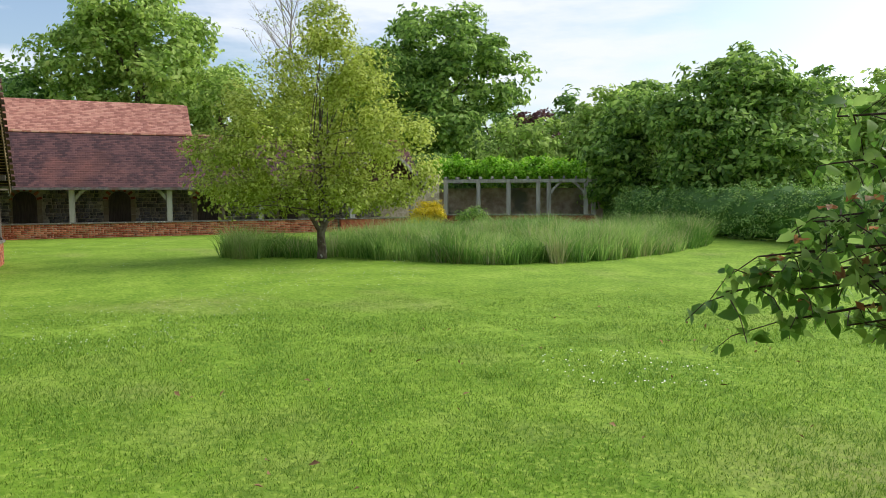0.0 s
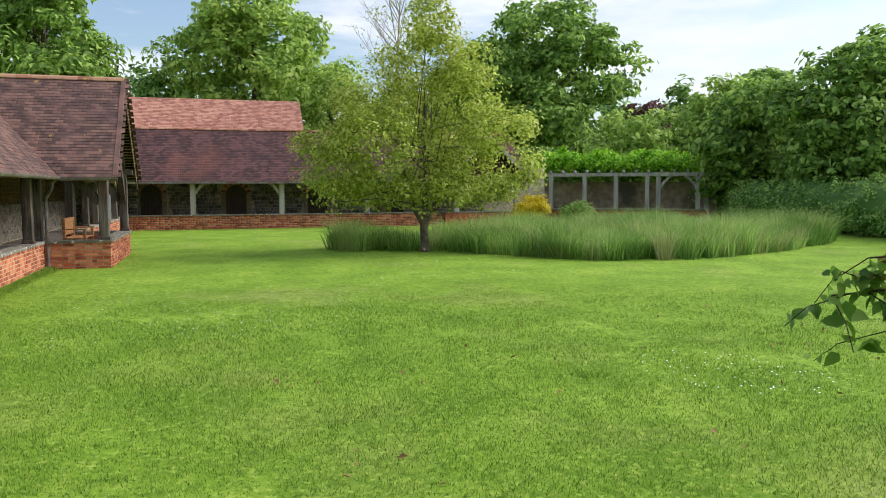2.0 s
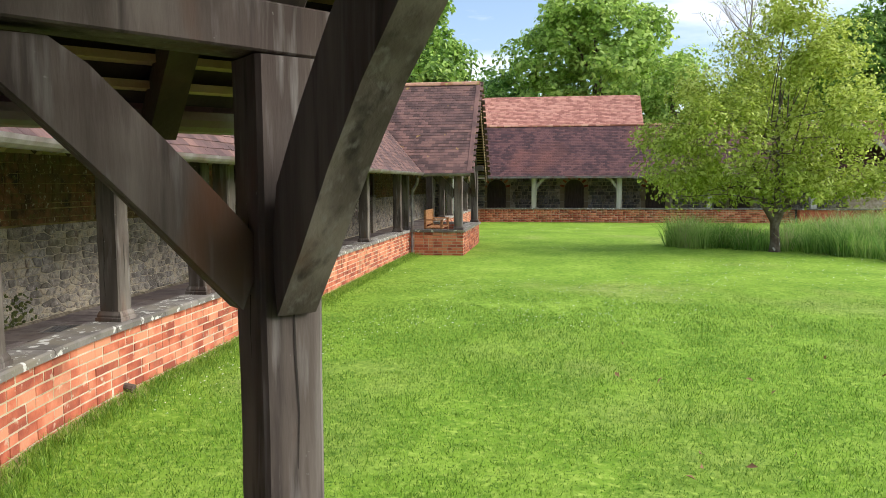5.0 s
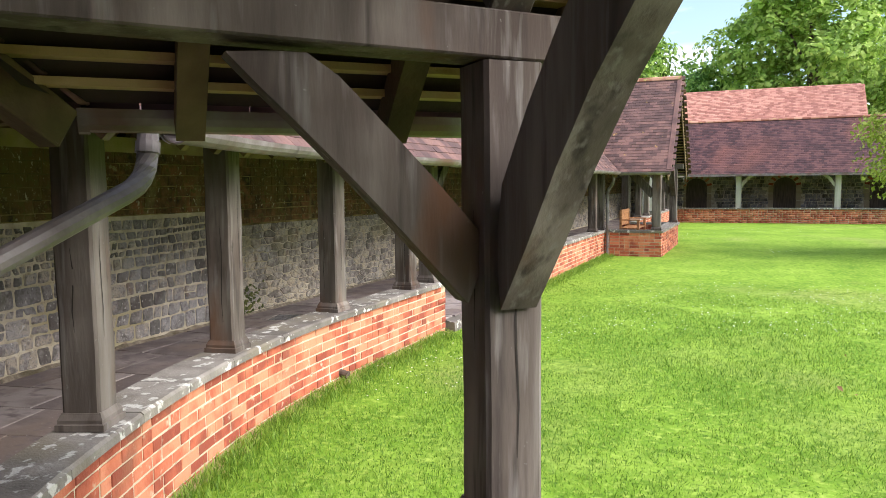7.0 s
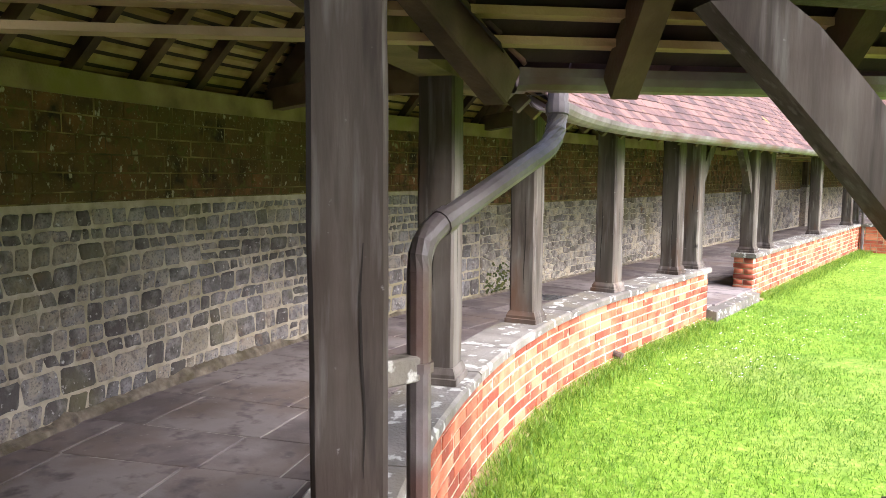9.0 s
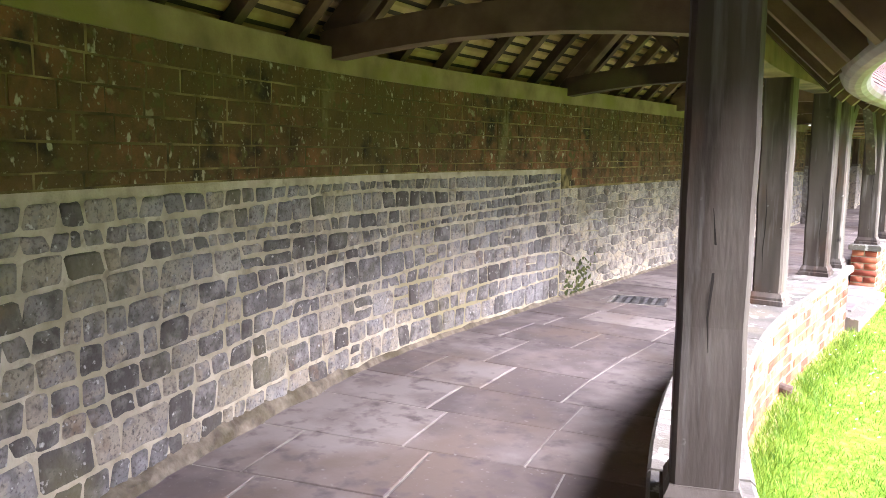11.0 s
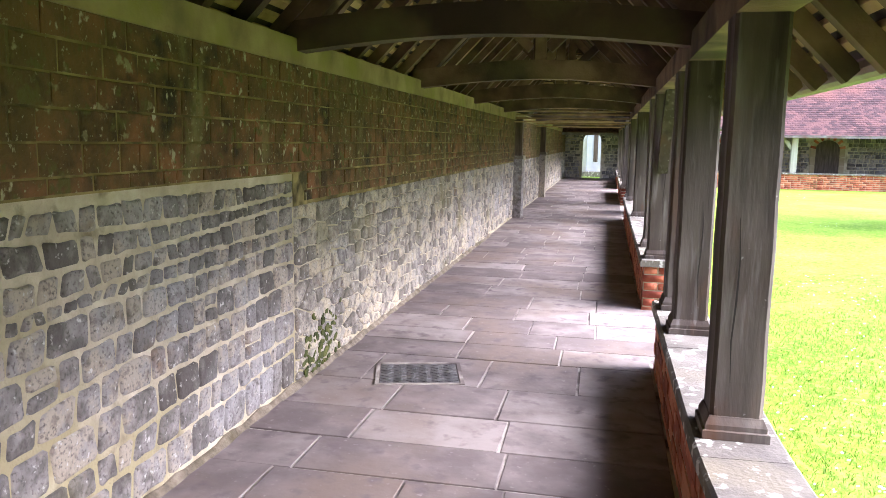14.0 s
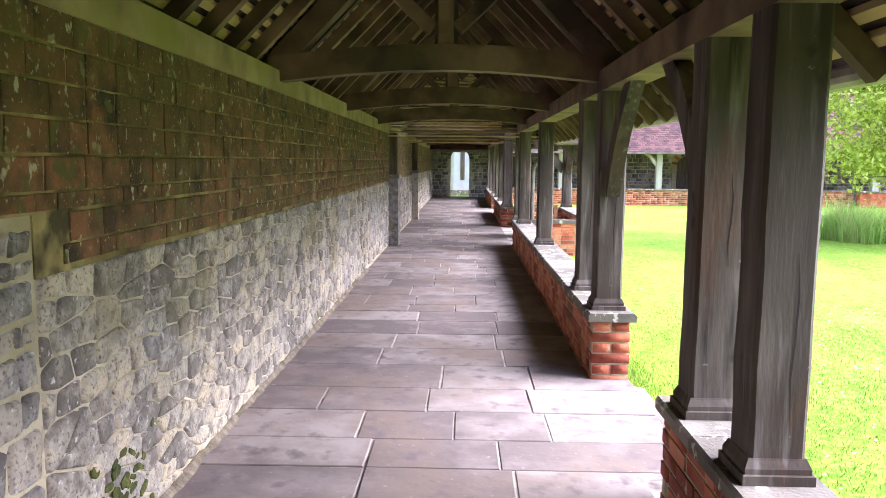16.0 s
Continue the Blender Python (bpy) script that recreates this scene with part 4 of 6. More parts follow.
# ---- north wing and the barn behind ----
def north_wing():
    root = thing("north_wing", "long tiled cloister wing with oak posts and arched doors", "building")
    lw = part("low_wall", boxed(-3.4, 33.313, GROUND - 0.1, 10.05, 33.55, 0.41), M["mortar"], root)
    path = lambda q, d, z: pose(-3.4 + q, 33.43 + d, z)
    BRICK_RUNS.append((lw, run_of_bricks(path, 13.45, GROUND - 0.03, 0.41, 0.25, -0.13, random.Random(6)), Vector((3, 33, 0)), 0))
    part("coping", boxed(-3.4, 33.25, 0.41, 10.05, 33.6, 0.46, 0.01), M["coping"], root)
    part("paving", boxed(-6, 33.56, GROUND - 0.1, 16, 36.2, -0.02), M["flag"], root)
    wall = part("wall", boxed(-3.2, 36.3, GROUND, 16.5, 36.7, 2.6), M["mortar"], root)
    rng, placed = random.Random(12), []
    z = -0.05
    doors = [-2.65, 1.02, 4.75, 8.5]
    while z < 2.0:
        h = rng.uniform(0.11, 0.19)
        x = -3.2
        while x < 13:
            w = rng.uniform(0.14, 0.34)
            if not any(abs(x + w / 2 - c) < 0.62 + w / 2 for c in doors):
                m = pose(x + w / 2, 36.3, z + h / 2)
                placed.append((rng.randrange(4), m @ Matrix.Diagonal((w - 0.025, 0.06, h - 0.025, 1)), m.translation))
            x += w
        z += h
    pieces("stone", STONES, placed, M["stone"], wall, (3, 36, 1), 0)
    for c in doors:
        d = part("door", sweep_ring(bmesh.new(), [[(c + 0.46 * q, y, zz) for q, zz in [(-1, 0), (1, 0), (1, 1.3)] + [(math.cos(a), 1.3 + 0.42 * math.sin(a)) for a in (0.4, 0.8, 1.2, 1.57, 1.94, 2.34, 2.74)] + [(-1, 1.3)]] for y in (36.26, 36.31)]), M["dark_door"], root, "dark oak plank door")
        for sg in (-1, 1):
            for j in range(4):
                b = boxed(c + sg * 0.55 - 0.1, 36.24, 0.02 + 0.34 * j, c + sg * 0.55 + 0.1, 36.34, 0.34 + 0.34 * j, 0.01)
                part("quoin", b, M["quoin"], d)
        for j in range(7):
            a = 0.2 + (math.pi - 0.4) * j / 6
            m = pose(c + 0.56 * math.cos(a), 36.29, 1.32 + 0.52 * math.sin(a), 0, 90 - math.degrees(a), 0)
            v = part("arch_brick", unit_block(0.05, 0.02, j), M["brick"], d)
            v.matrix_basis = m @ Matrix.Diagonal((0.1, 0.1, 0.2, 1))
    part("plate", boxed(-4, 33.36, 1.86, 14, 33.52, 2.02), M["beam"], root)
    part("eaves_board", boxed(-6, 32.86, 1.76, 14.2, 32.93, 1.86), M["iron"], root)
    for x, sg in ((-0.8, 1), (2.85, -1), (6.6, 1)):
        p = part("post", boxed(x - 0.11, 33.33, 0.46, x + 0.11, 33.55, 1.87, 0.012), M["pale_oak"], root)
        b = part("brace", curved_brace((sg, 0), 1.86, 0.22, 0.5, 0.5, 0.12, 0.1), M["pale_oak"], p)
        b.matrix_basis = Matrix.Translation((x, 33.44, 0))
    roof = part("roof", sweep_ring(bmesh.new(), [[(x, 32.92, 1.84), (x, 35.3, 4.14), (x, 37.7, 1.84)] for x in (-6.5, 14.2)]), M["tile_far"], root)
    rise = math.hypot(2.38, 2.3)
    f = lambda s, t: Vector((s, 32.92 + 2.38 * t, 1.84 + 2.3 * t))
    pieces("roof_tile", TILES_FAR, tiles_on(f, -6.4, 14.1, rise, 0.105, 0.18), M["tile_far"], roof, (3, 33, 2), 0)
    for i in range(64):
        x = -6.4 + 0.32 * i
        sec = [(35.3 + 0.12 * math.sin(a), 4.12 + 0.1 * math.cos(a)) for a in (-1.4, -0.7, 0, 0.7, 1.4)]
        part("ridge_tile", sweep_ring(bmesh.new(), [[(q, y, z) for y, z in sec + [(35.3, 4.05)]] for q in (x, x + 0.31)]), M["tile_ridge"], roof)
    # the gabled porch of this wing, beyond the small tree
    part("porch_wall", boxed(10.1, 32.9, GROUND - 0.1, 13.9, 33.2, 0.41), M["brick"], root)
    part("porch_coping", boxed(10.05, 32.86, 0.41, 13.95, 33.24, 0.46, 0.01), M["coping"], root)
    for x, sg in ((10.65, 1), (13.6, -1)):
        p = part("post", boxed(x - 0.12, 32.93, 0.46, x + 0.12, 33.17, 1.87, 0.012), M["pale_oak"], root)
        b = part("brace", curved_brace((sg, 0), 1.86, 0.24, 0.6, 0.55, 0.12, 0.1), M["pale_oak"], p)
        b.matrix_basis = Matrix.Translation((x, 33.05, 0))
    for sg in (-1, 1):
        p = [(12.1, 32.6, 3.9), (12.1, 35.6, 3.9), (12.1 + sg * 2.3, 35.6, 1.75), (12.1 + sg * 2.3, 32.6, 1.75)]
        bm = bmesh.new()
        hexa(bm, p + [(a, b, c + 0.06) for a, b, c in p])
        part("porch_roof", bm, M["tile_far"], roof)
        part("bargeboard", beamed((12.1, 32.58, 3.86), (12.1 + sg * 2.35, 32.58, 1.66), 0.03, 0.16), M["pale_oak"], roof)


STONES = [unit_block(0.13, 0.09, 51 + i) for i in range(4)]
end_wall()
TILES_FAR = [unit_block(0.05, 0.03, 41 + i) for i in range(3)]
north_wing()


def barn():
    root = thing("barn", "tall barn with an orange clay tile roof behind the wing", "building")
    part("wall", boxed(-9, 40.3, GROUND, 4.4, 46.5, 3.2), M["render_wall"], root)
    roof = part("roof", sweep_ring(bmesh.new(), [[(x, 40.0, 3.2), (x, 43.4, 6.35), (x, 46.8, 3.2)] for x in (-9.2, 4.75)]), M["tile_red"], root)
    f = lambda s, t: Vector((s, 40.0 + 3.4 * t, 3.2 + 3.15 * t))
    pieces("roof_tile", TILES_RED, tiles_on(f, -9.1, 4.7, math.hypot(3.4, 3.15), 0.12, 0.2), M["tile_red"], roof, (0, 40, 4), 0)
    d = part("door", boxed(-4.95, 40.24, 0, -4.15, 40.3, 2.0, 0.01), M["white"], root, "white painted door with a tall dark pane")
    part("pane", boxed(-4.62, 40.22, 0.55, -4.42, 40.24, 1.85), M["dark_door"], d)
    part("step", boxed(-5.2, 39.8, GROUND, -3.9, 40.24, 0.1, 0.01), M["coping"], root)


TILES_RED = [unit_block(0.05, 0.03, 71 + i) for i in range(3)]
barn()


# ---- pergola ----
def vec2(a, b, t):
    return a[0] + (b[0] - a[0]) * t, a[1] + (b[1] - a[1]) * t


def pergola():
    A, B = (16.2, 37.4), (23.6, 32.35)
    root = thing("pergola", "oak pergola on a low brick wall, overgrown with vine", "pergola")
    d = Vector((B[0] - A[0], B[1] - A[1], 0)).normalized()
    nrm = Vector((-d.y, d.x, 0))
    ang = math.degrees(math.atan2(d.y, d.x))
    L = math.hypot(B[0] - A[0], B[1] - A[1])
    lw = part("low_wall", boxed(0, -0.15, GROUND - 0.1, L, 0.15, 0.4), M["brick"], root)
    lw.matrix_basis = pose(A[0], A[1], 0, 0, 0, ang)
    cp = part("coping", boxed(0, -0.2, 0.4, L, 0.2, 0.46, 0.01), M["coping"], root)
    cp.matrix_basis = pose(A[0], A[1], 0, 0, 0, ang)
    bw = part("back_wall", boxed(-1, 2.6, GROUND - 0.1, L + 0.5, 2.95, 1.85), M["old_brick"], root, "tall weathered brick wall behind")
    bw.matrix_basis = pose(A[0], A[1], 0, 0, 0, ang)
    for k, x in enumerate((1.1, 2.85, 4.45, 6.0, 6.55, 8.45, 8.85)):
        p = part("post", boxed(x - 0.11, -0.11, 0.46, x + 0.11, 0.11, 2.12, 0.012), M["pale_oak"], root)
        p.matrix_basis = pose(A[0], A[1], 0, 0, 0, ang)
        if k in (4, 5):
            b = part("brace", curved_brace((1 if k == 4 else -1, 0), 2.12, 0.22, 0.5, 0.55, 0.12, 0.1), M["pale_oak"], p)
            b.matrix_basis = Matrix.Translation((x, 0, 0))
    pl = part("beam", boxed(0.2, -0.1, 2.12, L + 0.3, 0.1, 2.3, 0.01), M["pale_oak"], root)
    pl.matrix_basis = pose(A[0], A[1], 0, 0, 0, ang)
    pl = part("beam", boxed(0.2, 2.65, 2.12, L + 0.3, 2.85, 2.3, 0.01), M["pale_oak"], root)
    pl.matrix_basis = pose(A[0], A[1], 0, 0, 0, ang)
    for i in range(15):
        x = 0.5 + 0.62 * i
        r = part("crossbar", boxed(x - 0.05, -0.5, 2.3, x + 0.05, 3.1, 2.44, 0.008), M["pale_oak"], root)
        r.matrix_basis = pose(A[0], A[1], 0, 0, 0, ang)
    return A, d, nrm, L


PERGOLA = pergola()

# ---- plants ----
grow = np.random.RandomState(4)


def leaves(points, normals, size, ratio=0.55, curl=0.25, droop=0.0):
    """Leaf blades: one folded, pointed quad pair each, at points, roughly across normals."""
    n = len(points)
    nr = normals + grow.normal(0, 0.55, (n, 3))
    nr /= np.linalg.norm(nr, axis=1)[:, None] + 1e-9
    t = grow.normal(0, 1, (n, 3))
    t[:, 2] -= droop
    t -= nr * (t * nr).sum(1)[:, None]
    t /= np.linalg.norm(t, axis=1)[:, None] + 1e-9
    b = np.cross(nr, t)
    sz = (size * grow.uniform(0.65, 1.35, n))[:, None]
    p0 = points - t * sz * 0.5
    p2 = points + t * sz * 0.5 - nr * sz * curl * 0.5
    p1 = points + b * sz * ratio * 0.5 + nr * sz * curl * 0.3
    p3 = points - b * sz * ratio * 0.5 + nr * sz * curl * 0.3
    v = np.stack([p0, p1, p2, p3], 1).reshape(-1, 3)
    k = np.arange(n)[:, None] * 4
    return v, np.concatenate([k + [[0, 1, 2]], k + [[0, 2, 3]]], 1).reshape(-1, 3)


def broad_leaves(points, normals, size, droop):
    """Ovate leaves, folded along the midrib and bent down to a point."""
    n = len(points)
    nr = normals + grow.normal(0, 0.4, (n, 3))
    nr /= np.linalg.norm(nr, axis=1)[:, None]
    t = grow.normal(0, 1, (n, 3))
    t[:, 2] -= droop
    t -= nr * (t * nr).sum(1)[:, None]
    t /= np.linalg.norm(t, axis=1)[:, None]
    b = np.cross(nr, t)
    sz = (size * grow.uniform(0.6, 1.3, n))[:, None]
    shape = ((0, 0, 0), (0.3, -0.3, 0.05), (0.33, 0, -0.03), (0.3, 0.3, 0.05), (0.68, -0.23, -0.03), (0.7, 0, -0.1), (0.68, 0.23, -0.03), (1.0, 0, -0.26))
    v = np.stack([points + (t * q + b * w + nr * h) * sz for q, w, h in shape], 1).reshape(-1, 3)
    k = np.arange(n)[:, None] * 8
    tri = ((0, 1, 2), (0, 2, 3), (1, 4, 2), (4, 5, 2), (2, 5, 3), (5, 6, 3), (4, 7, 5), (5, 7, 6))
    return v, np.concatenate([k + [list(q)] for q in tri], 1).reshape(-1, 3)


def clumps_of(blobs, count, spread):
    """Centres of leaf clumps over the surface of a crown made of ellipsoids (x, y, z, rx, ry, rz)."""
    out = []
    w = np.array([b[3] * b[4] + b[5] * b[3] for b in blobs])
    for k in grow.choice(len(blobs), count, p=w / w.sum()):
        b = np.array(blobs[k])
        d = grow.normal(0, 1, 3)
        d[2] = d[2] * 0.9 + 0.12
        d /= np.linalg.norm(d)
        r = grow.uniform(0.62, 1.04) if grow.rand() < 0.85 else grow.uniform(0.2, 0.7)
        c = b[:3] + d * b[3:] * r
        if any((((c - np.array(o[:3])) / np.array(o[3:])) ** 2).sum() < 0.3 for o in blobs):
            if grow.rand() < 0.6:
                continue
        out.append((*c, *d, spread * grow.uniform(0.6, 1.35)))
    return np.array(out)


def crown_mesh(name, blobs, count, each, spread, size, flat=0.6, ratio=0.55, droop=0.3):
    c = clumps_of(blobs, count, spread)
    idx = np.repeat(np.arange(len(c)), each)
    d = grow.normal(0, 1, (len(idx), 3))
    d /= np.linalg.norm(d, axis=1)[:, None]
    d[:, 2] *= flat
    rad = c[idx, 6] * grow.uniform(0.25, 1.0, len(idx)) ** 0.6
    p = c[idx, :3] + d * rad[:, None]
    nrm = d * 0.6 + c[idx, 3:6] * 0.5 + np.array([0, 0, 0.7])
    v, f = leaves(p, nrm, size, ratio, droop=droop)
    return mesh_np(name, v, f), c


def limbs(base, top, blobs_c, r0, mat, parent, trunk_name="trunk", forks=7, rng_seed=1, split=0.45):
    """A tapered trunk and limbs that reach into the crown."""
    rng = random.Random(rng_seed)
    base, top = Vector(base), Vector(top)
    pts = [base + (top - base) * t + Vector((rng.uniform(-1, 1), rng.uniform(-1, 1), 0)) * 0.035 * (top - base).length * math.sin(math.pi * t) for t in (0, 0.2, 0.4, 0.6, 0.8, 1)]
    part(trunk_name, tube(pts, [r0 * 1.3, r0, r0 * 0.88, r0 * 0.72, r0 * 0.5, r0 * 0.25], 9), mat, parent)
    for i in range(forks):
        c = Vector(blobs_c[rng.randrange(len(blobs_c))][:3])
        t = rng.uniform(split, 0.9)
        a = pts[0] + (pts[-1] - pts[0]) * t
        mid = a.lerp(c, 0.5) + Vector((rng.uniform(-0.2, 0.2), rng.uniform(-0.2, 0.2), rng.uniform(0, 0.3)))
        r = r0 * (0.55 - 0.3 * t)
        part("limb", tube([a, a.lerp(mid, 0.5), mid, mid.lerp(c, 0.6), c], [r, r * 0.85, r * 0.6, r * 0.4, r * 0.15], 6), mat, parent)


def tree(name, label, x, y, height, width, mat, count=240, each=46, leaf=0.34, spread=1.0, trunk=0.28, low=0.15, seed=1, lobes=9, flat=0.6, bark="bark", squash=1.0):
    """A broad-leaved tree: trunk, limbs and a crown of leaf clumps with an uneven outline."""
    rng = random.Random(seed)
    ob = thing(name, label, "tree", "trees behind the buildings")
    blobs = []
    base = height * low
    for i in range(lobes):
        t = (i + 0.5) / lobes
        a = i * 2.4 + rng.uniform(-0.5, 0.5)
        prof = math.sin(math.pi * (0.18 + 0.80 * t)) ** 0.8
        rr = width / 2 * prof * rng.uniform(0.45, 0.66) * (1 if i < lobes - 1 else 0.1)
        s = width * rng.uniform(0.16, 0.23)
        blobs.append((x + rr * math.cos(a), y + rr * math.sin(a) * squash, base + (height - base) * (0.12 + 0.78 * t), s * 1.1, s * 1.1, s * 0.85))
    blobs.append((x, y, base + (height - base) * 0.45, width * 0.3, width * 0.3, (height - base) * 0.4))
    me, c = crown_mesh("crown", blobs, count, each, spread, leaf, flat)
    part("crown", me, M[mat], ob)
    limbs((x, y, GROUND - 0.1), (x, y, height * 0.8), c, trunk, M[bark], ob, rng_seed=seed)
    return ob


def polar(px_bearing, dist):
    """East and north of the porch, from a bearing in degrees clockwise from north."""
    return dist * math.sin(radians(px_bearing)), dist * math.cos(radians(px_bearing))


for k, (nm, lab, brg, dist, h, w, mat, cnt, each, leaf, spread, low) in enumerate((
    ("oak_tree", "tall spreading oak with fresh green leaves behind the barn", 3.0, 52, 15.2, 12.5, "tree_d", 420, 60, 0.34, 0.95, 0.3),
    ("oak_tree", "tall leafy oak with deep green crown behind the porch", -10.5, 48, 14.5, 10.0, "tree_b", 300, 60, 0.34, 1.0, 0.3),
    ("ash_tree", "low airy ash tree behind the barn roof", -2.5, 58, 9.6, 13, "tree_c", 190, 50, 0.34, 0.9, 0.2),
    ("willow_tree", "soft grey-green tree behind the wing", 8.6, 47, 9.2, 7, "tree_d", 200, 60, 0.26, 0.8, 0.15),
    ("oak_tree", "broad dark green oak towering over the pergola", 24.2, 60, 16.0, 15.5, "tree_b", 520, 60, 0.4, 1.15, 0.1),
    ("maple_tree", "green tree beside the dark oak", 20.0, 64, 14.0, 10, "tree_b", 260, 55, 0.4, 1.1, 0.1),
    ("maple_tree", "bright green maple behind the pergola", 31.0, 47, 5.9, 8.5, "tree_d", 190, 60, 0.3, 0.8, 0.05),
    ("beech_tree", "purple-leaved tree among the green ones", 31.5, 60, 8.6, 5, "tree_e", 90, 45, 0.3, 0.8, 0.1),
    ("birch_tree", "airy birch with small leaves on the skyline", 34.0, 66, 10.6, 6, "tree_c", 90, 34, 0.34, 0.8, 0.2),
    ("maple_tree", "rounded mid-green tree beside the pergola", 36.5, 48, 7.8, 7.5, "tree_d", 230, 60, 0.32, 0.9, 0.05),
    ("maple_tree", "tall green tree on the skyline", 40.0, 56, 9.2, 9, "tree_b", 260, 60, 0.34, 0.9, 0.05),
    ("maple_tree", "leafy green tree above the hedge", 39.0, 40, 6.4, 6.5, "tree_b", 220, 60, 0.28, 0.8, 0.03),
    ("hornbeam_tree", "wide layered green tree above the clipped hedge", 46.4, 36, 7.5, 9.4, "tree_b", 480, 62, 0.27, 0.8, 0.05),
    ("maple_tree", "tall green tree behind the layered tree", 50.5, 50, 8.2, 9, "tree_b", 260, 55, 0.34, 0.9, 0.05),
    ("maple_tree", "pale yellow-green tree beyond the hedge", 55.5, 46, 7.6, 8, "tree_d", 260, 55, 0.3, 0.9, 0.05),
    ("maple_tree", "green tree beyond the hedge", 63.0, 40, 8.0, 9, "tree_b", 220, 50, 0.34, 0.9, 0.05),
    ("oak_tree", "dense green tree filling the gap behind", 14.0, 62, 9.5, 11, "tree_c", 220, 50, 0.4, 1.1, 0.05),
    ("maple_tree", "dense green tree closing the wood behind", 29.0, 70, 9.0, 14, "tree_c", 240, 50, 0.42, 1.1, 0.02),
    ("maple_tree", "dense green tree closing the wood behind", 44.0, 58, 8.0, 13, "tree_d", 260, 50, 0.4, 1.1, 0.02),
    ("oak_tree", "green tree behind the walk", -26.0, 40, 11.0, 10, "tree_c", 200, 50, 0.36, 1.0, 0.1),
    ("oak_tree", "green tree behind the walk", -50.0, 34, 9.0, 9, "tree_b", 180, 50, 0.34, 1.0, 0.1),
)):
    x, y = polar(brg, dist)
    tree(nm, lab, x, y, h, w, mat, cnt, each, leaf * 1.18, spread, 0.3, low, seed=20 + k, flat=0.45 if "layered" in lab else 0.6)


def bare_tree():
    """A sparse, twiggy tree whose buds are only opening."""
    ob = thing("bare_tree", "tall sparse tree with bare twigs against the sky", "tree")
    rng = random.Random(77)
    x, y = polar(13.6, 44)
    part("trunk", tube([(x, y, -0.2), (x + 0.1, y, 5), (x - 0.1, y, 9), (x + 0.2, y, 14)], [0.16, 0.11, 0.06, 0.012], 7), M["grey_twig"], ob)
    for i in range(44):
        z = rng.uniform(5, 13.2)
        a, r = rng.uniform(0, 6.28), rng.uniform(1.2, 3.2)
        p = [Vector((x, y, z)), Vector((x + r * 0.5 * math.cos(a), y + r * 0.5 * math.sin(a), z + r * 0.5)), Vector((x + r * math.cos(a), y + r * math.sin(a), z + r * 1.1))]
        part("bough", tube(p, [0.028, 0.018, 0.007], 5), M["grey_twig"], ob)
        bm = bmesh.new()
        for _ in range(12):
            s = p[0].lerp(p[2], rng.uniform(0.3, 1))
            e = s + Vector((rng.uniform(-0.6, 0.6), rng.uniform(-0.6, 0.6), rng.uniform(0.0, 0.8)))
            beam(bm, s, e, 0.009, 0.009)
        part("twig_spray", bm, M["grey_twig"], ob)
    blobs = [(x, y, 9.5, 2.4, 2.4, 4.0)]
    me, c = crown_mesh("young_leaves", blobs, 90, 10, 0.5, 0.16)
    part("young_foliage", me, M["tree_a"], ob)


bare_tree()


def small_tree():
    """The forked, lichened tree on the lawn, with a wide yellow-green crown."""
    ob = thing("small_tree", "forked lichened tree with a wide yellow-green crown on the lawn", "tree")
    x, y = 5.42, 19.45
    blobs = []
    rng = random.Random(3)
    for dx, dz, r, rz in ((-2.1, 1.75, 0.95, 0.6), (-1.2, 1.6, 1.0, 0.6), (0.2, 1.55, 1.1, 0.5), (1.5, 1.65, 1.0, 0.55), (2.3, 2.1, 0.8, 0.6), (-2.3, 2.6, 0.85, 0.65), (-1.1, 2.8, 1.2, 0.9), (0.5, 2.7, 1.3, 0.9),
                          (1.9, 3.0, 1.0, 0.75), (-1.6, 3.7, 0.85, 0.65), (-0.3, 3.9, 1.1, 0.8), (1.0, 4.0, 1.0, 0.8), (-0.8, 4.7, 0.7, 0.6), (0.4, 5.0, 0.8, 0.7), (1.2, 4.9, 0.55, 0.5), (0.3, 5.7, 0.5, 0.55), (-0.3, 5.5, 0.45, 0.5)):
        a = rng.uniform(-1.3, 1.3)
        blobs.append((x + dx * 0.93 + 0.35 * a, y - dx * 0.38 + a, dz, r, r, rz))
    me, c = crown_mesh("crown", blobs, 700, 50, 0.4, 0.11, 0.8, 0.55)
    part("crown", me, M["tree_a"], ob)
    bk = M["bark"]
    part("trunk", tube([(x, y, -0.25), (x + 0.01, y, 0.1), (x - 0.02, y, 0.45), (x, y, 0.62)], [0.15, 0.115, 0.105, 0.12], 10), bk, ob)
    for dx, dy, dz in ((-0.75, 0.2, 2.6), (0.7, -0.1, 3.0), (0.1, 0.3, 4.6)):
        s = Vector((x, y, 0.52))
        e = Vector((x + dx, y + dy, dz))
        part("stem", tube([s, s.lerp(e, 0.25) + Vector((dx * 0.12, 0, -0.05)), s.lerp(e, 0.6), e], [0.08, 0.06, 0.035, 0.012], 8), bk, ob)
    for i in range(28):
        q = c[rng.randrange(len(c))]
        s = Vector((x + rng.uniform(-0.4, 0.4), y + rng.uniform(-0.2, 0.2), rng.uniform(1.1, 3.0)))
        e = Vector(q[:3])
        if e.z < s.z - 0.4:
            s.z = e.z + 0.2
        part("branch", tube([s, s.lerp(e, 0.5) + Vector((0, 0, 0.12)), e], [0.02, 0.013, 0.005], 5), bk, ob)


small_tree()


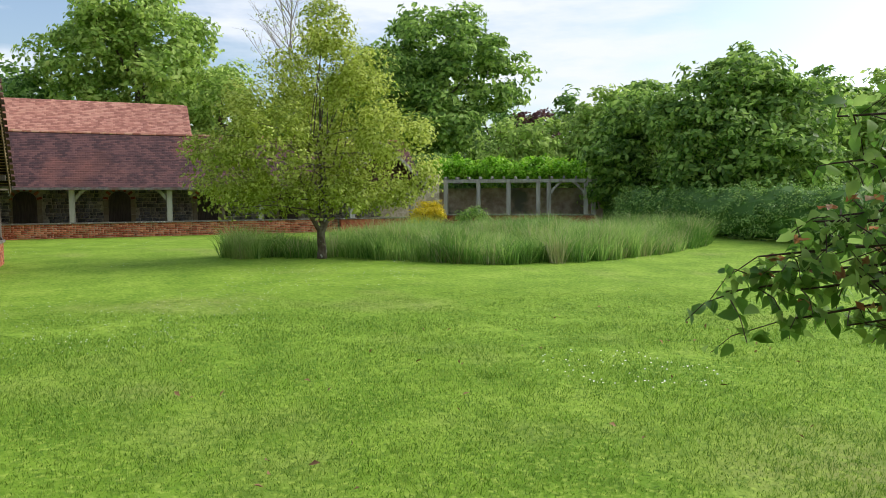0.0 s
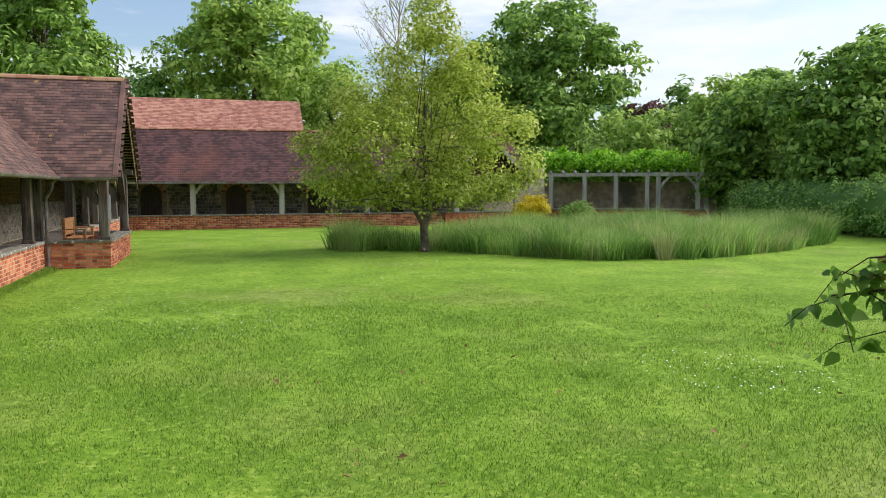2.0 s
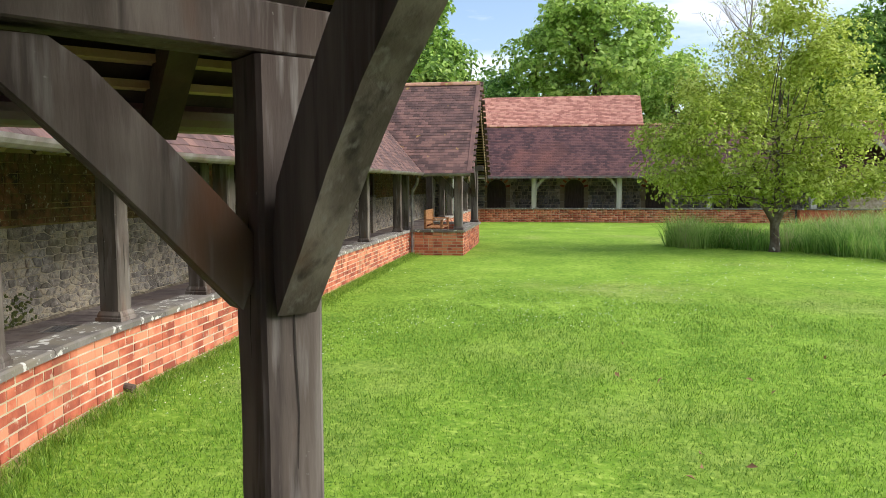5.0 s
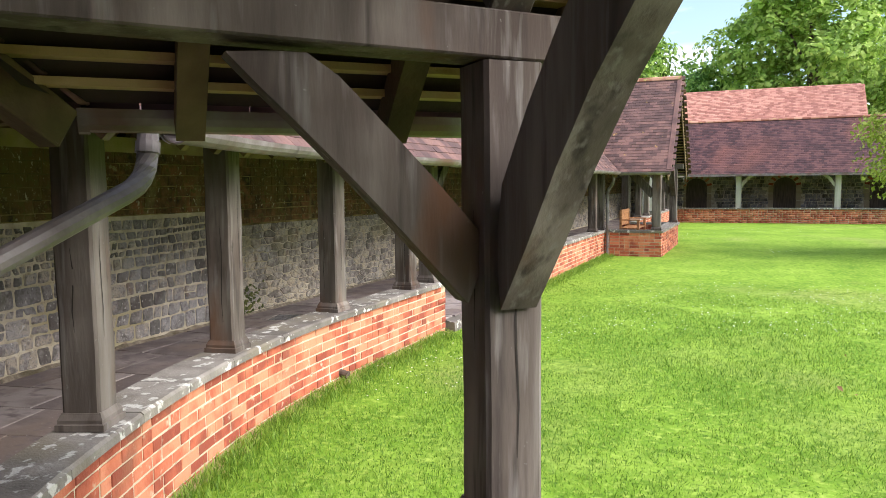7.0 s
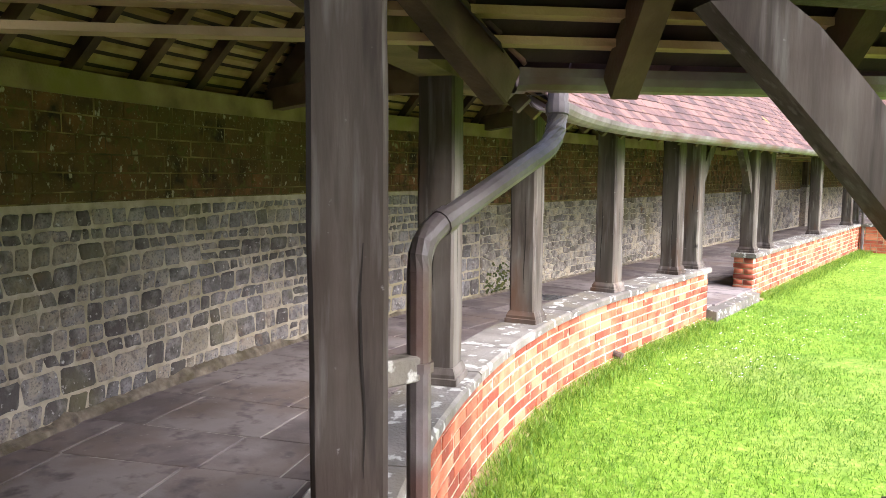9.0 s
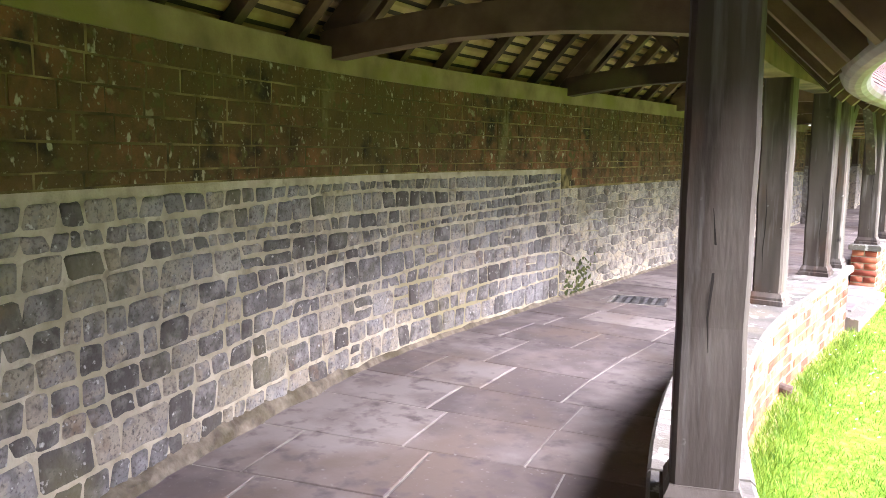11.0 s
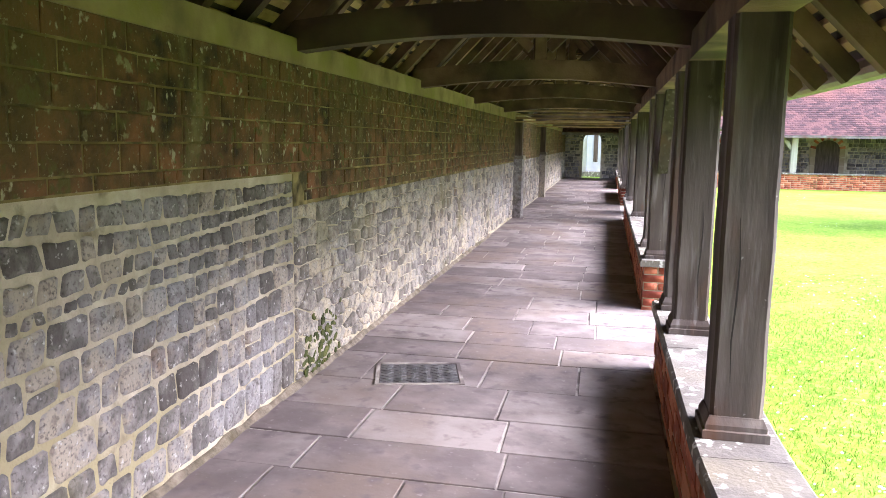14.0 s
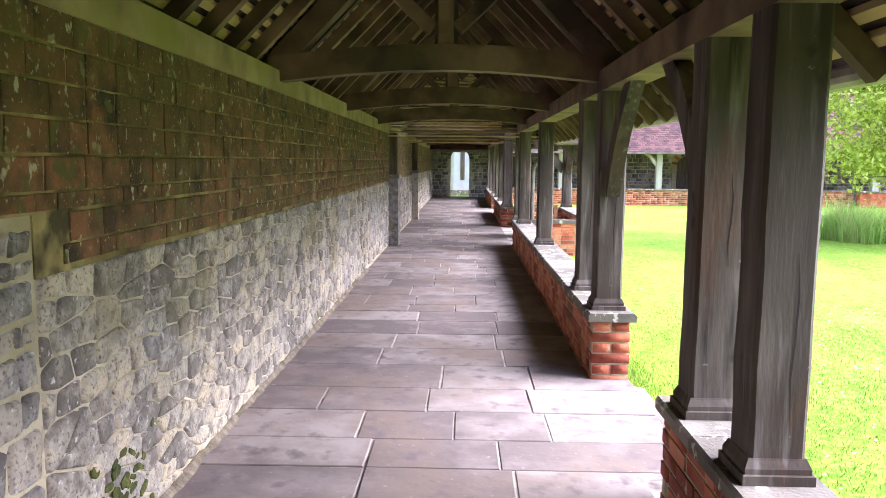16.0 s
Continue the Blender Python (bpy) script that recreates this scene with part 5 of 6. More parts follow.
def hedge():
    ob = thing("hedge", "long clipped dark green hedge with a rounded end", "hedge")
    pts = [(21.6, 28.2), (21.2, 24.5), (20.7, 20.5), (20.4, 16.0), (20.2, 11.0), (20.0, 5.0)]
    blobs, body = [], []
    for i in range(34):
        t = i / 33 * (len(pts) - 1)
        k = min(int(t), len(pts) - 2)
        x, y = vec2(pts[k], pts[k + 1], t - k)
        h = (1.85 if i else 1.5) + 0.12 * math.sin(i * 1.7)
        blobs.append((x + 1.0, y, h * 0.42, 1.15, 0.9, h * 0.60))
    me, c = crown_mesh("leaves", blobs, 3000, 26, 0.24, 0.105, 0.8, 0.55)
    part("foliage", me, M["hedge"], ob)
    rings = []
    for b in blobs:
        rings.append([(b[0] + 0.78 * math.cos(a), b[1], max(GROUND - 0.05, b[2] + 0.8 * b[5] * math.sin(a))) for a in [2 * math.pi * j / 12 for j in range(12)]])
    part("dark_core", sweep_ring(bmesh.new(), rings), M["hedge"], ob)


hedge()


def blades(name, xy, z, length, width, lean, mat, parent=None, out=None):
    """Grass-like blades, each bent and pointed, as one mesh."""
    n = len(xy)
    a = grow.uniform(0, 2 * math.pi, n)
    side = np.stack([np.cos(a), np.sin(a), np.zeros(n)], 1)
    b = grow.uniform(0, 2 * math.pi, n)
    ln = length * grow.uniform(0.6, 1.25, n)
    le = lean * grow.uniform(0.2, 1.4, n) * ln
    bend = np.stack([np.cos(b) * le, np.sin(b) * le, np.zeros(n)], 1)
    if out is not None:
        bend[:, :2] = bend[:, :2] * 0.45 + out * le[:, None]
    p = np.concatenate([xy, z[:, None] if hasattr(z, "__len__") else np.full((n, 1), z)], 1)
    up = np.zeros((n, 3))
    up[:, 2] = ln
    w = (width * grow.uniform(0.7, 1.3, n))[:, None]
    v = np.stack([p - side * w, p + side * w, p + up * 0.6 + bend * 0.35 + side * w * 0.7, p + up * 0.6 + bend * 0.35 - side * w * 0.7, p + up * 0.93 + bend], 1).reshape(-1, 3)
    k = np.arange(n)[:, None] * 5
    f = np.concatenate([k + [[0, 1, 2]], k + [[0, 2, 3]], k + [[3, 2, 4]]], 1).reshape(-1, 3)
    return part(name, mesh_np(name, v, f), mat, parent)


def inside(px, py, poly):
    r = np.zeros(len(px), dtype=bool)
    j = len(poly) - 1
    for i in range(len(poly)):
        (xi, yi), (xj, yj) = poly[i], poly[j]
        c = ((yi > py) != (yj > py)) & (px < (xj - xi) * (py - yi) / (yj - yi + 1e-9) + xi)
        r ^= c
        j = i
    return r


BED = [(3.0, 20.8), (3.6, 20.1), (4.6, 19.8), (5.8, 19.5), (6.8, 17.9), (8.4, 15.8), (10.0, 15.2), (11.9, 15.4), (14.5, 16.5), (17.0, 17.9), (18.6, 19.2), (18.4, 21.5), (16.5, 24.5), (13.0, 26.0), (9.0, 23.6), (6.0, 21.8), (3.6, 21.5)]


def reed_bed():
    ob = tagged(new("reed_bed"), "dense bed of tall soft green grasses and reeds", "reeds", kind="stuff")
    c = np.stack([grow.uniform(2.8, 19, 7000), grow.uniform(14.8, 27.2, 7000)], 1)
    c = c[inside(c[:, 0], c[:, 1], BED)][:2300]
    tall = 0.46 + 0.30 * (np.sin(c[:, 0] * 1.3 + 2.0 * np.sin(c[:, 1] * 0.9)) * np.sin(c[:, 1] * 1.4)) + 0.2 * grow.rand(len(c)) + 0.10 * np.clip((c[:, 0] - 6) / 6, 0, 1)
    pale = grow.rand(len(c)) < 0.12
    for nm, mat, pick in (("reed_blades", "reed", ~pale), ("pale_plumes", "reed_pale", pale)):
        k = np.repeat(np.where(pick)[0], 34)
        off = grow.normal(0, 1, (len(k), 2))
        off /= np.linalg.norm(off, axis=1)[:, None] + 1e-9
        off *= (0.16 * grow.rand(len(k)) ** 0.5)[:, None]
        blades(nm, c[k] + off, GROUND, tall[k] * (1.12 if nm == "pale_plumes" else 1.0), 0.009, 0.75, M[mat], ob, out=off / 0.16)


reed_bed()


def yellow_shrub():
    ob = thing("golden_shrub", "rounded golden-yellow shrub beside the low wall", "shrub")
    x, y = 12.4, 28.6
    me, c = crown_mesh("foliage", [(x, y, 0.6, 0.72, 0.72, 0.62), (x + 0.3, y - 0.2, 0.8, 0.4, 0.4, 0.4)], 150, 30, 0.22, 0.09)
    part("foliage", me, M["yellow"], ob)
    limbs((x, y, -0.2), (x, y, 0.7), c, 0.04, M["twig"], ob, "stem", 6, 9, 0.1)


yellow_shrub()


def green_shrub(x, y, r, h, mat, label, leaf=0.09):
    ob = thing("shrub", label, "shrub", "shrubs by the pergola")
    me, c = crown_mesh("foliage", [(x, y, h * 0.45, r, r, h * 0.55)], int(140 * r * h), 30, 0.25, leaf)
    part("foliage", me, M[mat], ob)
    limbs((x, y, -0.2), (x, y, h * 0.6), c, 0.05, M["twig"], ob, "stem", 6, 9, 0.1)


green_shrub(13.9, 27.4, 0.7, 1.0, "tree_b", "low green shrub among the reeds")
green_shrub(27.6, 38.6, 2.6, 3.8, "tree_b", "rounded green shrub behind the pergola", 0.14)
green_shrub(24.6, 31.6, 0.85, 2.6, "tree_c", "ivy-clad column at the end of the pergola")
green_shrub(19.6, 44.0, 3.0, 4.0, "tree_c", "dense green shrub behind the pergola wall", 0.14)
green_shrub(24.4, 42.4, 2.6, 4.2, "tree_b", "dense green shrub behind the pergola wall", 0.14)
green_shrub(28.2, 34.2, 2.6, 3.2, "tree_c", "dense green shrub beyond the pergola", 0.14)
green_shrub(23.2, 41.2, 2.0, 4.0, "hedge", "clipped rounded shrub behind the pergola wall", 0.12)


def vine():
    A, d, nrm, L = PERGOLA
    ob = thing("vine", "bright green vine spread over the pergola beams", "vine")
    blobs = []
    for i in range(15):
        t = (i + 0.5) / 15
        if t > 0.86:
            hh = 0.16
        else:
            hh = 0.62 + 0.3 * math.sin(i * 2.3) ** 2
        p = Vector((A[0], A[1], 0)) + d * (L * t) + nrm * 1.2
        blobs.append((p.x, p.y, 2.46 + hh * 0.4, 0.75, 1.45, hh * 0.85))
    me, c = crown_mesh("foliage", blobs, 760, 28, 0.34, 0.15, 0.7, 0.8)
    part("foliage", me, M["vine"], ob)
    for k in (1.1, 4.45, 6.55):
        p = Vector((A[0], A[1], 0)) + d * k + nrm * 0.16
        part("stem", tube([p + Vector((0, 0, GROUND)), p + Vector((0.03, 0, 1.2)), p + Vector((0, 0, 2.5))], [0.05, 0.04, 0.03], 6), M["twig"], ob)


vine()


def near_shrub():
    """The dogwood beside the porch, whose boughs reach over the lawn."""
    ob = thing("dogwood_shrub", "dogwood bough with broad drooping green leaves over the lawn", "shrub")
    rng = random.Random(14)
    root = Vector((3.95, 0.75, GROUND - 0.05))
    part("trunk", tube([root, root + Vector((-0.1, 0.1, 0.6)), root + Vector((-0.3, 0.2, 1.2)), root + Vector((-0.5, 0.3, 1.9))], [0.075, 0.06, 0.05, 0.025], 9), M["twig"], ob)
    hub = (3.55, 0.95)
    boughs = [  # (height at the stem, tip, sag)
        (1.25, (2.08, 2.06, 1.15), 0.06), (1.2, (2.2, 1.94, 1.06), 0.05), (1.28, (2.14, 2.0, 1.22), 0.06), (1.35, (2.14, 1.96, 1.31), 0.06), (1.4, (2.22, 1.88, 1.40), 0.05), (1.4, (2.30, 1.78, 1.44), 0.05), (1.3, (2.24, 1.86, 1.20), 0.03), (1.25, (2.30, 1.74, 1.08), 0.03),
        (1.6, (2.28, 1.80, 1.62), 0.08), (1.7, (2.30, 1.77, 1.76), 0.1), (1.8, (2.42, 1.62, 1.86), 0.1), (1.3, (2.9, 2.2, 1.3), 0.1), (1.3, (4.6, 1.5, 1.7), 0.1), (1.3, (4.3, 0.0, 1.8), 0.1)]
    boughs = [((hub[0] + 0.15 * math.sin(i), hub[1] + 0.1 * math.cos(i), h), tip, sag) for i, (h, tip, sag) in enumerate(boughs)]
    lp, ln, red = [], [], []
    for s, e, sag in boughs:
        s, e = Vector(s), Vector(e)
        line = [s.lerp(e, t) + Vector((0, 0, sag * math.sin(math.pi * t))) + Vector((rng.uniform(-1, 1), rng.uniform(-1, 1), rng.uniform(-1, 1))) * 0.02 for t in (0, 0.2, 0.4, 0.6, 0.8, 1)]
        part("bough", tube(line, [0.02, 0.016, 0.012, 0.009, 0.006, 0.003], 6), M["twig"], ob)
        bm = bmesh.new()
        for i in range(26):
            t = 0.25 + 0.75 * i / 25
            k = min(int(t * 5), 4)
            a = line[k].lerp(line[k + 1], t * 5 - k)
            w = Vector((rng.uniform(-0.14, 0.14), rng.uniform(-0.14, 0.14), rng.uniform(-0.09, 0.05)))
            beam(bm, a, a + w, 0.0035, 0.0035)
            beam(bm, a + w, a + w * 1.5 + Vector((0, 0, -0.04)), 0.0025, 0.0025)
            for q in (0.1, 0.3, 0.5, 0.7, 0.9, 1.1, 1.3, 1.5):
                lp.append(a + w * q + Vector((rng.uniform(-0.03, 0.03), rng.uniform(-0.03, 0.03), rng.uniform(-0.03, 0.015))))
                ln.append((rng.uniform(-0.7, 0.7), rng.uniform(-0.7, 0.7), 0.6))
            if i % 6 == 5 and 1.0 < a.z < 1.5:
                red += [a + Vector((rng.uniform(-0.04, 0.04), rng.uniform(-0.04, 0.04), 0.05)) for _ in range(5)]
        part("twig_spray", bm, M["twig"], ob)
    v, f = broad_leaves(np.array(lp), np.array(ln), 0.062, 0.9)
    part("foliage", mesh_np("foliage", v, f), M["shrub"], ob)
    # unseen leaf mass on the shrub's far side, added to shade the lawn
    me, c = crown_mesh("crown", [(4.35, 0.8, 1.9, 0.9, 1.0, 0.8), (4.6, 0.2, 1.5, 0.8, 0.8, 0.8)], 160, 40, 0.28, 0.075)
    part("crown", me, M["shrub"], ob)
    v, f = leaves(np.array(red), np.tile([[0, 0, 1.0]], (len(red), 1)), 0.045, 0.6, 0.2)
    tagged(part("young_growth", mesh_np("young_growth", v, f), M["red_tip"], ob), "reddish young leaf tips", kind="stuff")


near_shrub()


# ---- bench in the west porch ----
def bench():
    ob = thing("garden_bench", "brown teak garden bench inside the porch", "bench")
    for i in range(5):
        part("seat_slat", boxed(-0.6, -0.2 + 0.09 * i, 0.42, 0.6, -0.13 + 0.09 * i, 0.445, 0.004), M["bench"], ob)
    for x in (-0.56, 0.56):
        part("leg", boxed(x - 0.03, -0.22, 0, x + 0.03, -0.16, 0.62, 0.004), M["bench"], ob)
        part("leg", boxed(x - 0.03, 0.2, 0, x + 0.03, 0.26, 0.86, 0.004), M["bench"], ob)
        part("armrest", boxed(x - 0.035, -0.24, 0.62, x + 0.035, 0.22, 0.65, 0.004), M["bench"], ob)
    part("top_rail", boxed(-0.6, 0.2, 0.8, 0.6, 0.26, 0.88, 0.004), M["bench"], ob)
    part("back_panel", boxed(-0.53, 0.215, 0.5, 0.53, 0.24, 0.8, 0.004), M["bench"], ob)
    ob.matrix_basis = pose(-2.95, 19.35, -0.004, 0, 0, 90)


bench()

# ---- grass, daisies, fallen leaves ----
def on_lawn(x, y):
    u = math.sqrt(0.5) * ((x - CX) + (y - CY)) + 6.78
    n = np.abs(math.sqrt(0.5) * (-(x - CX) + (y - CY)))
    r = np.hypot(x - CX, y - CY)
    walk_ok = np.where(y < CY, r < RP - 0.16, x > CX - RP + 0.16)
    porch_ok = ~((n < 2.0) & (u < 0.15))
    west_ok = ~((x < -2.05) & (np.abs(y - 19.6) < 2.0))
    return walk_ok & porch_ok & west_ok & ((y > CY) | (x > CX) | (r < RP - 0.16)) & (y > -3)


def field(x, y, size, seed):
    """Smooth random values between 0 and 1 over the ground, in patches of about the given size."""
    g = np.random.RandomState(seed).rand(64, 64)
    u, v = x / size, y / size
    i, j = np.floor(u).astype(int), np.floor(v).astype(int)
    a, b = u - i, v - j
    a, b = a * a * (3 - 2 * a), b * b * (3 - 2 * b)
    at_grid = lambda p, q: g[p % 64, q % 64]
    return (at_grid(i, j) * (1 - a) + at_grid(i + 1, j) * a) * (1 - b) + (at_grid(i, j + 1) * (1 - a) + at_grid(i + 1, j + 1) * a) * b


def grass():
    ob = tagged(new("grass"), "short mown grass blades of the lawn", "grass", kind="stuff")
    n = 1000000
    r = 2.0 + 13.0 * grow.rand(n) ** 0.85
    a = grow.uniform(radians(-47), radians(70), n)
    x, y = r * np.sin(a), r * np.cos(a)
    patch = 0.45 * field(x, y, 0.55, 1) + 0.35 * field(x, y, 0.16, 2) + 0.2 * field(x, y, 1.7, 3)
    ok = on_lawn(x, y) & ~inside(x, y, BED) & (patch + 0.2 * grow.rand(n) > 0.36)
    pick = np.where(ok)[0][:330000]
    xy, patch = np.stack([x[pick], y[pick]], 1), patch[pick]
    far = np.hypot(xy[:, 0], xy[:, 1])
    z = GROUND + 0.006 * np.sin(xy[:, 0] * 0.9 + 0.4) * np.cos(xy[:, 1] * 0.7) - 0.004
    blades("grass_blades", xy, z, (0.008 + 0.05 * patch) * np.clip((15.5 - far) / 6.0, 0.2, 1), 0.0017 + 0.00014 * far, 1.0, M["blades"], ob)
    # longer tufts along the foot of the walls
    s = grow.uniform(-4.6, 12, 16000)
    pts = np.array([tuple(at(float(q), DW0 - 0.02 - abs(grow.normal(0, 0.12)), 0))[:2] for q in s if not 2.1 < q < 4.2])
    blades("wall_tufts", pts, GROUND - 0.004, np.full(len(pts), 0.085), 0.003, 0.8, M["blades"], ob)


grass()


def daisies():
    ob = tagged(new("daisies"), "scattered small white daisies in the lawn", "flowers", kind="stuff")
    n = 9000
    r = 3.5 + 26 * grow.rand(n) ** 1.2
    a = grow.uniform(radians(-30), radians(75), n)
    x, y = r * np.sin(a), r * np.cos(a)
    dens = np.sin(x * 0.8 + 1.3) * np.sin(y * 0.7 + 0.5) + 0.6 * np.sin(x * 0.31 - y * 0.4)
    ok = on_lawn(x, y) & ~inside(x, y, BED) & (dens > 0.35)
    p = np.stack([x[ok], y[ok], np.full(ok.sum(), GROUND + 0.045)], 1)[:2600]
    rad = grow.uniform(0.006, 0.010, len(p))
    ang = np.arange(6) * math.pi / 3
    v = (p[:, None, :] + rad[:, None, None] * np.stack([np.cos(ang), np.sin(ang), 0.25 * np.sin(ang + 1)], 1)[None]).reshape(-1, 3)
    k = np.arange(len(p))[:, None] * 6
    f = np.concatenate([k + [[0, 1, 2]], k + [[0, 2, 3]], k + [[0, 3, 4]], k + [[0, 4, 5]]], 1).reshape(-1, 3)
    part("daisy_heads", mesh_np("daisy_heads", v, f), M["daisy"], ob)
    fallen = tagged(new("fallen_leaves"), "a few brown fallen leaves on the grass", "leaves", kind="stuff")
    x, y = grow.uniform(0.5, 7, 60), grow.uniform(1.5, 9, 60)
    q = np.stack([x, y, np.full(60, GROUND + 0.045)], 1)[on_lawn(x, y)]
    v, f = leaves(q, np.tile([[0, 0, 1.0]], (len(q), 1)), 0.055, 0.6, 0.3)
    part("dry_leaves", mesh_np("dry_leaves", v, f), M["dead"], fallen)


daisies()

# ---- flagstones, wall stones and bricks ----
def flags():
    rng = random.Random(21)
    s, made = -7.6, 0
    while s < S1 - 0.1:
        dep = rng.uniform(0.34, 0.62) if s < 16 else rng.uniform(0.5, 0.7)
        e = min(s + dep, S1)
        d = 0.13 if not (2.3 < s < 4.0 or -8 < s < -4.9) else -0.14
        skew = rng.uniform(-0.02, 0.02)
        while d < WALL - 0.02:
            w = rng.uniform(0.42, 0.95)
            f = min(d + w, WALL + 0.02)
            if WALL - f < 0.22:
                f = WALL + 0.02
            z = rng.uniform(-0.003, 0.002)
            g = 0.0055
            bm = bmesh.new()
            ps = [(s + g, d + g), (e - g, d + g), (e - g, f - g), (s + g, f - g)]
            ps = [(a + rng.uniform(-0.004, 0.004), b + rng.uniform(-0.004, 0.004)) for a, b in ps]
            low = [at(a, b, -0.02) for a, b in ps]
            c = sum((at(a, b, 0) for a, b in ps), Vector()) / 4
            top = [at(a, b, z - 0.004) for a, b in ps]
            inner = [p.lerp(c, 0.012) + Vector((0, 0, 0.004)) for p in top]
            vl, vt, vi = ([bm.verts.new(p) for p in q] for q in (low, top, inner))
            bm.faces.new(vi)
            for i in range(4):
                j = (i + 1) % 4
                bm.faces.new((vl[i], vl[j], vt[j], vt[i]))
                bm.faces.new((vt[i], vt[j], vi[j], vi[i]))
            part("flagstone", bm, M["flag"], floor)
            made += 1
            d = f
        s = e
    return made


flags()


def dressed(outline, rng):
    """One stone of the back wall from its outline (s, z): a worn edge and a slightly uneven face."""
    n = len(outline)
    cs, cz = sum(p[0] for p in outline) / n, sum(p[1] for p in outline) / n
    proud = rng.uniform(0.005, 0.013)
    tilt_s, tilt_z = rng.uniform(-0.03, 0.03), rng.uniform(-0.03, 0.03)
    v = []
    for keep, d in ((0.0, -0.022), (0.006, proud * 0.75), (0.02, proud)):
        for q, z in outline:
            r = math.hypot(q - cs, z - cz) + 1e-6
            k = max(0.3, 1 - keep / r)
            ps, pz = cs + (q - cs) * k, cz + (z - cz) * k
            lift = d + (tilt_s * (ps - cs) + tilt_z * (pz - cz) + rng.uniform(-0.0015, 0.0015) if keep else 0)
            v.append(at(ps, WALL - lift, pz))
    v.append(at(cs, WALL - proud - rng.uniform(-0.001, 0.003), cz))
    f = []
    for r in range(2):
        for i in range(n):
            j = (i + 1) % n
            a, b, c, d = r * n + i, r * n + j, (r + 1) * n + j, (r + 1) * n + i
            f += [(a, c, b), (a, d, c)]
    f += [(2 * n + i, 3 * n, 2 * n + (i + 1) % n) for i in range(n)]
    return np.array([tuple(p) for p in v], dtype=np.float32), np.array(f, dtype=np.int32), cs, cz


def lay_stones(made, centre, count, mat):
    """The stones nearest to a place of the wall are parts of their own, the rest one part."""
    made.sort(key=lambda m: math.hypot(m[2] - centre, m[3] - 0.6))
    for v, f, _, _ in made[:count]:
        part("wall_stone", mesh_np("wall_stone", v, f), mat, wall_west)
    rest, base = made[count:], 0
    vv, ff = [], []
    for v, f, _, _ in rest:
        vv.append(v)
        ff.append(f + base)
        base += len(v)
    tagged(part("wall_stone_rest", mesh_np("wall_stone_rest", np.concatenate(vv), np.concatenate(ff)), mat, wall_west), kind="stuff")


def behind_pier(q):
    return 11.85 < q < 12.4 or 17.55 < q < 18.1


def squared_stones(rng):
    """Roughly squared rubble on the curve, in wavering courses that swell and pinch."""
    bend = (RP + WALL) / RP
    lines = [0.035, 0.19, 0.335, 0.47, 0.60, 0.725, 0.84, 0.945, 1.045, 1.145, 1.238]
    waves = [(rng.uniform(0.7, 1.5), rng.uniform(0, 6), rng.uniform(2.2, 3.6), rng.uniform(0, 6)) for _ in lines]

    def course(k, q):
        if k in (0, len(lines) - 1):
            return lines[k]
        a, b, c, d = waves[k]
        return lines[k] + 0.02 * math.sin(a * q + b) + 0.012 * math.sin(c * q + d) + 0.03 * math.sin(0.8 * q + 0.5) * math.sin(math.pi * k / 10)

    made = []
    for k in range(len(lines) - 1):
        q = -10.0 - rng.uniform(0, 0.1)
        while q < 1.26:
            h = course(k + 1, q) - course(k, q)
            w = min(h * rng.uniform(0.75, 1.75) / bend, 1.28 - q)
            if 1.28 - q - w < 0.06:
                w = 1.28 - q
            tiers = ((0.0, 0.5), (0.5, 1.0)) if h > 0.14 and rng.random() < 0.16 else ((0.0, 1.0),)
            for lo, hi in tiers:
                g = rng.uniform(0.006, 0.010)
                a, b = q + g * 0.85, q + w - g * 0.85
                z = lambda u, t: course(k, u) * (1 - t) + course(k + 1, u) * t
                j = lambda r: rng.uniform(-r, r)
                lo_a, lo_b, hi_b, hi_a = z(a, lo) + g, z(b, lo) + g, z(b, hi) - g, z(a, hi) - g
                lean = j(0.012)
                c = [(a + lean, lo_a + j(0.005)), (b + lean, lo_b + j(0.005)), (b - lean + j(0.006), hi_b + j(0.005)), (a - lean + j(0.006), hi_a + j(0.005))]
                out = []
                for i in range(4):
                    p, o, nx = c[i], c[i - 1], c[(i + 1) % 4]
                    r1, r2 = rng.uniform(0.07, 0.16), rng.uniform(0.07, 0.16)
                    out.append((p[0] + (o[0] - p[0]) * r1 * 0.7, p[1] + (o[1] - p[1]) * r1))
                    out.append((p[0] + (nx[0] - p[0]) * r2 * 0.7, p[1] + (nx[1] - p[1]) * r2))
                    if i in (0, 2):
                        out.append(((p[0] + nx[0]) / 2, (p[1] + nx[1]) / 2 + j(0.006)))
                made.append(dressed(out, rng))
            q += w
    lay_stones(made, -0.6, 220, M["stone"])


def clipped(poly, nx, nz, reach):
    """The part of a polygon on the near side of the line n . p = reach."""
    out = []
    for i in range(len(poly)):
        p, q = poly[i - 1], poly[i]
        a, b = p[0] * nx + p[1] * nz - reach, q[0] * nx + q[1] * nz - reach
        if (a < 0) != (b < 0):
            t = a / (a - b)
            out.append((p[0] + (q[0] - p[0]) * t, p[1] + (q[1] - p[1]) * t))
        if b < 0:
            out.append(q)
    return out


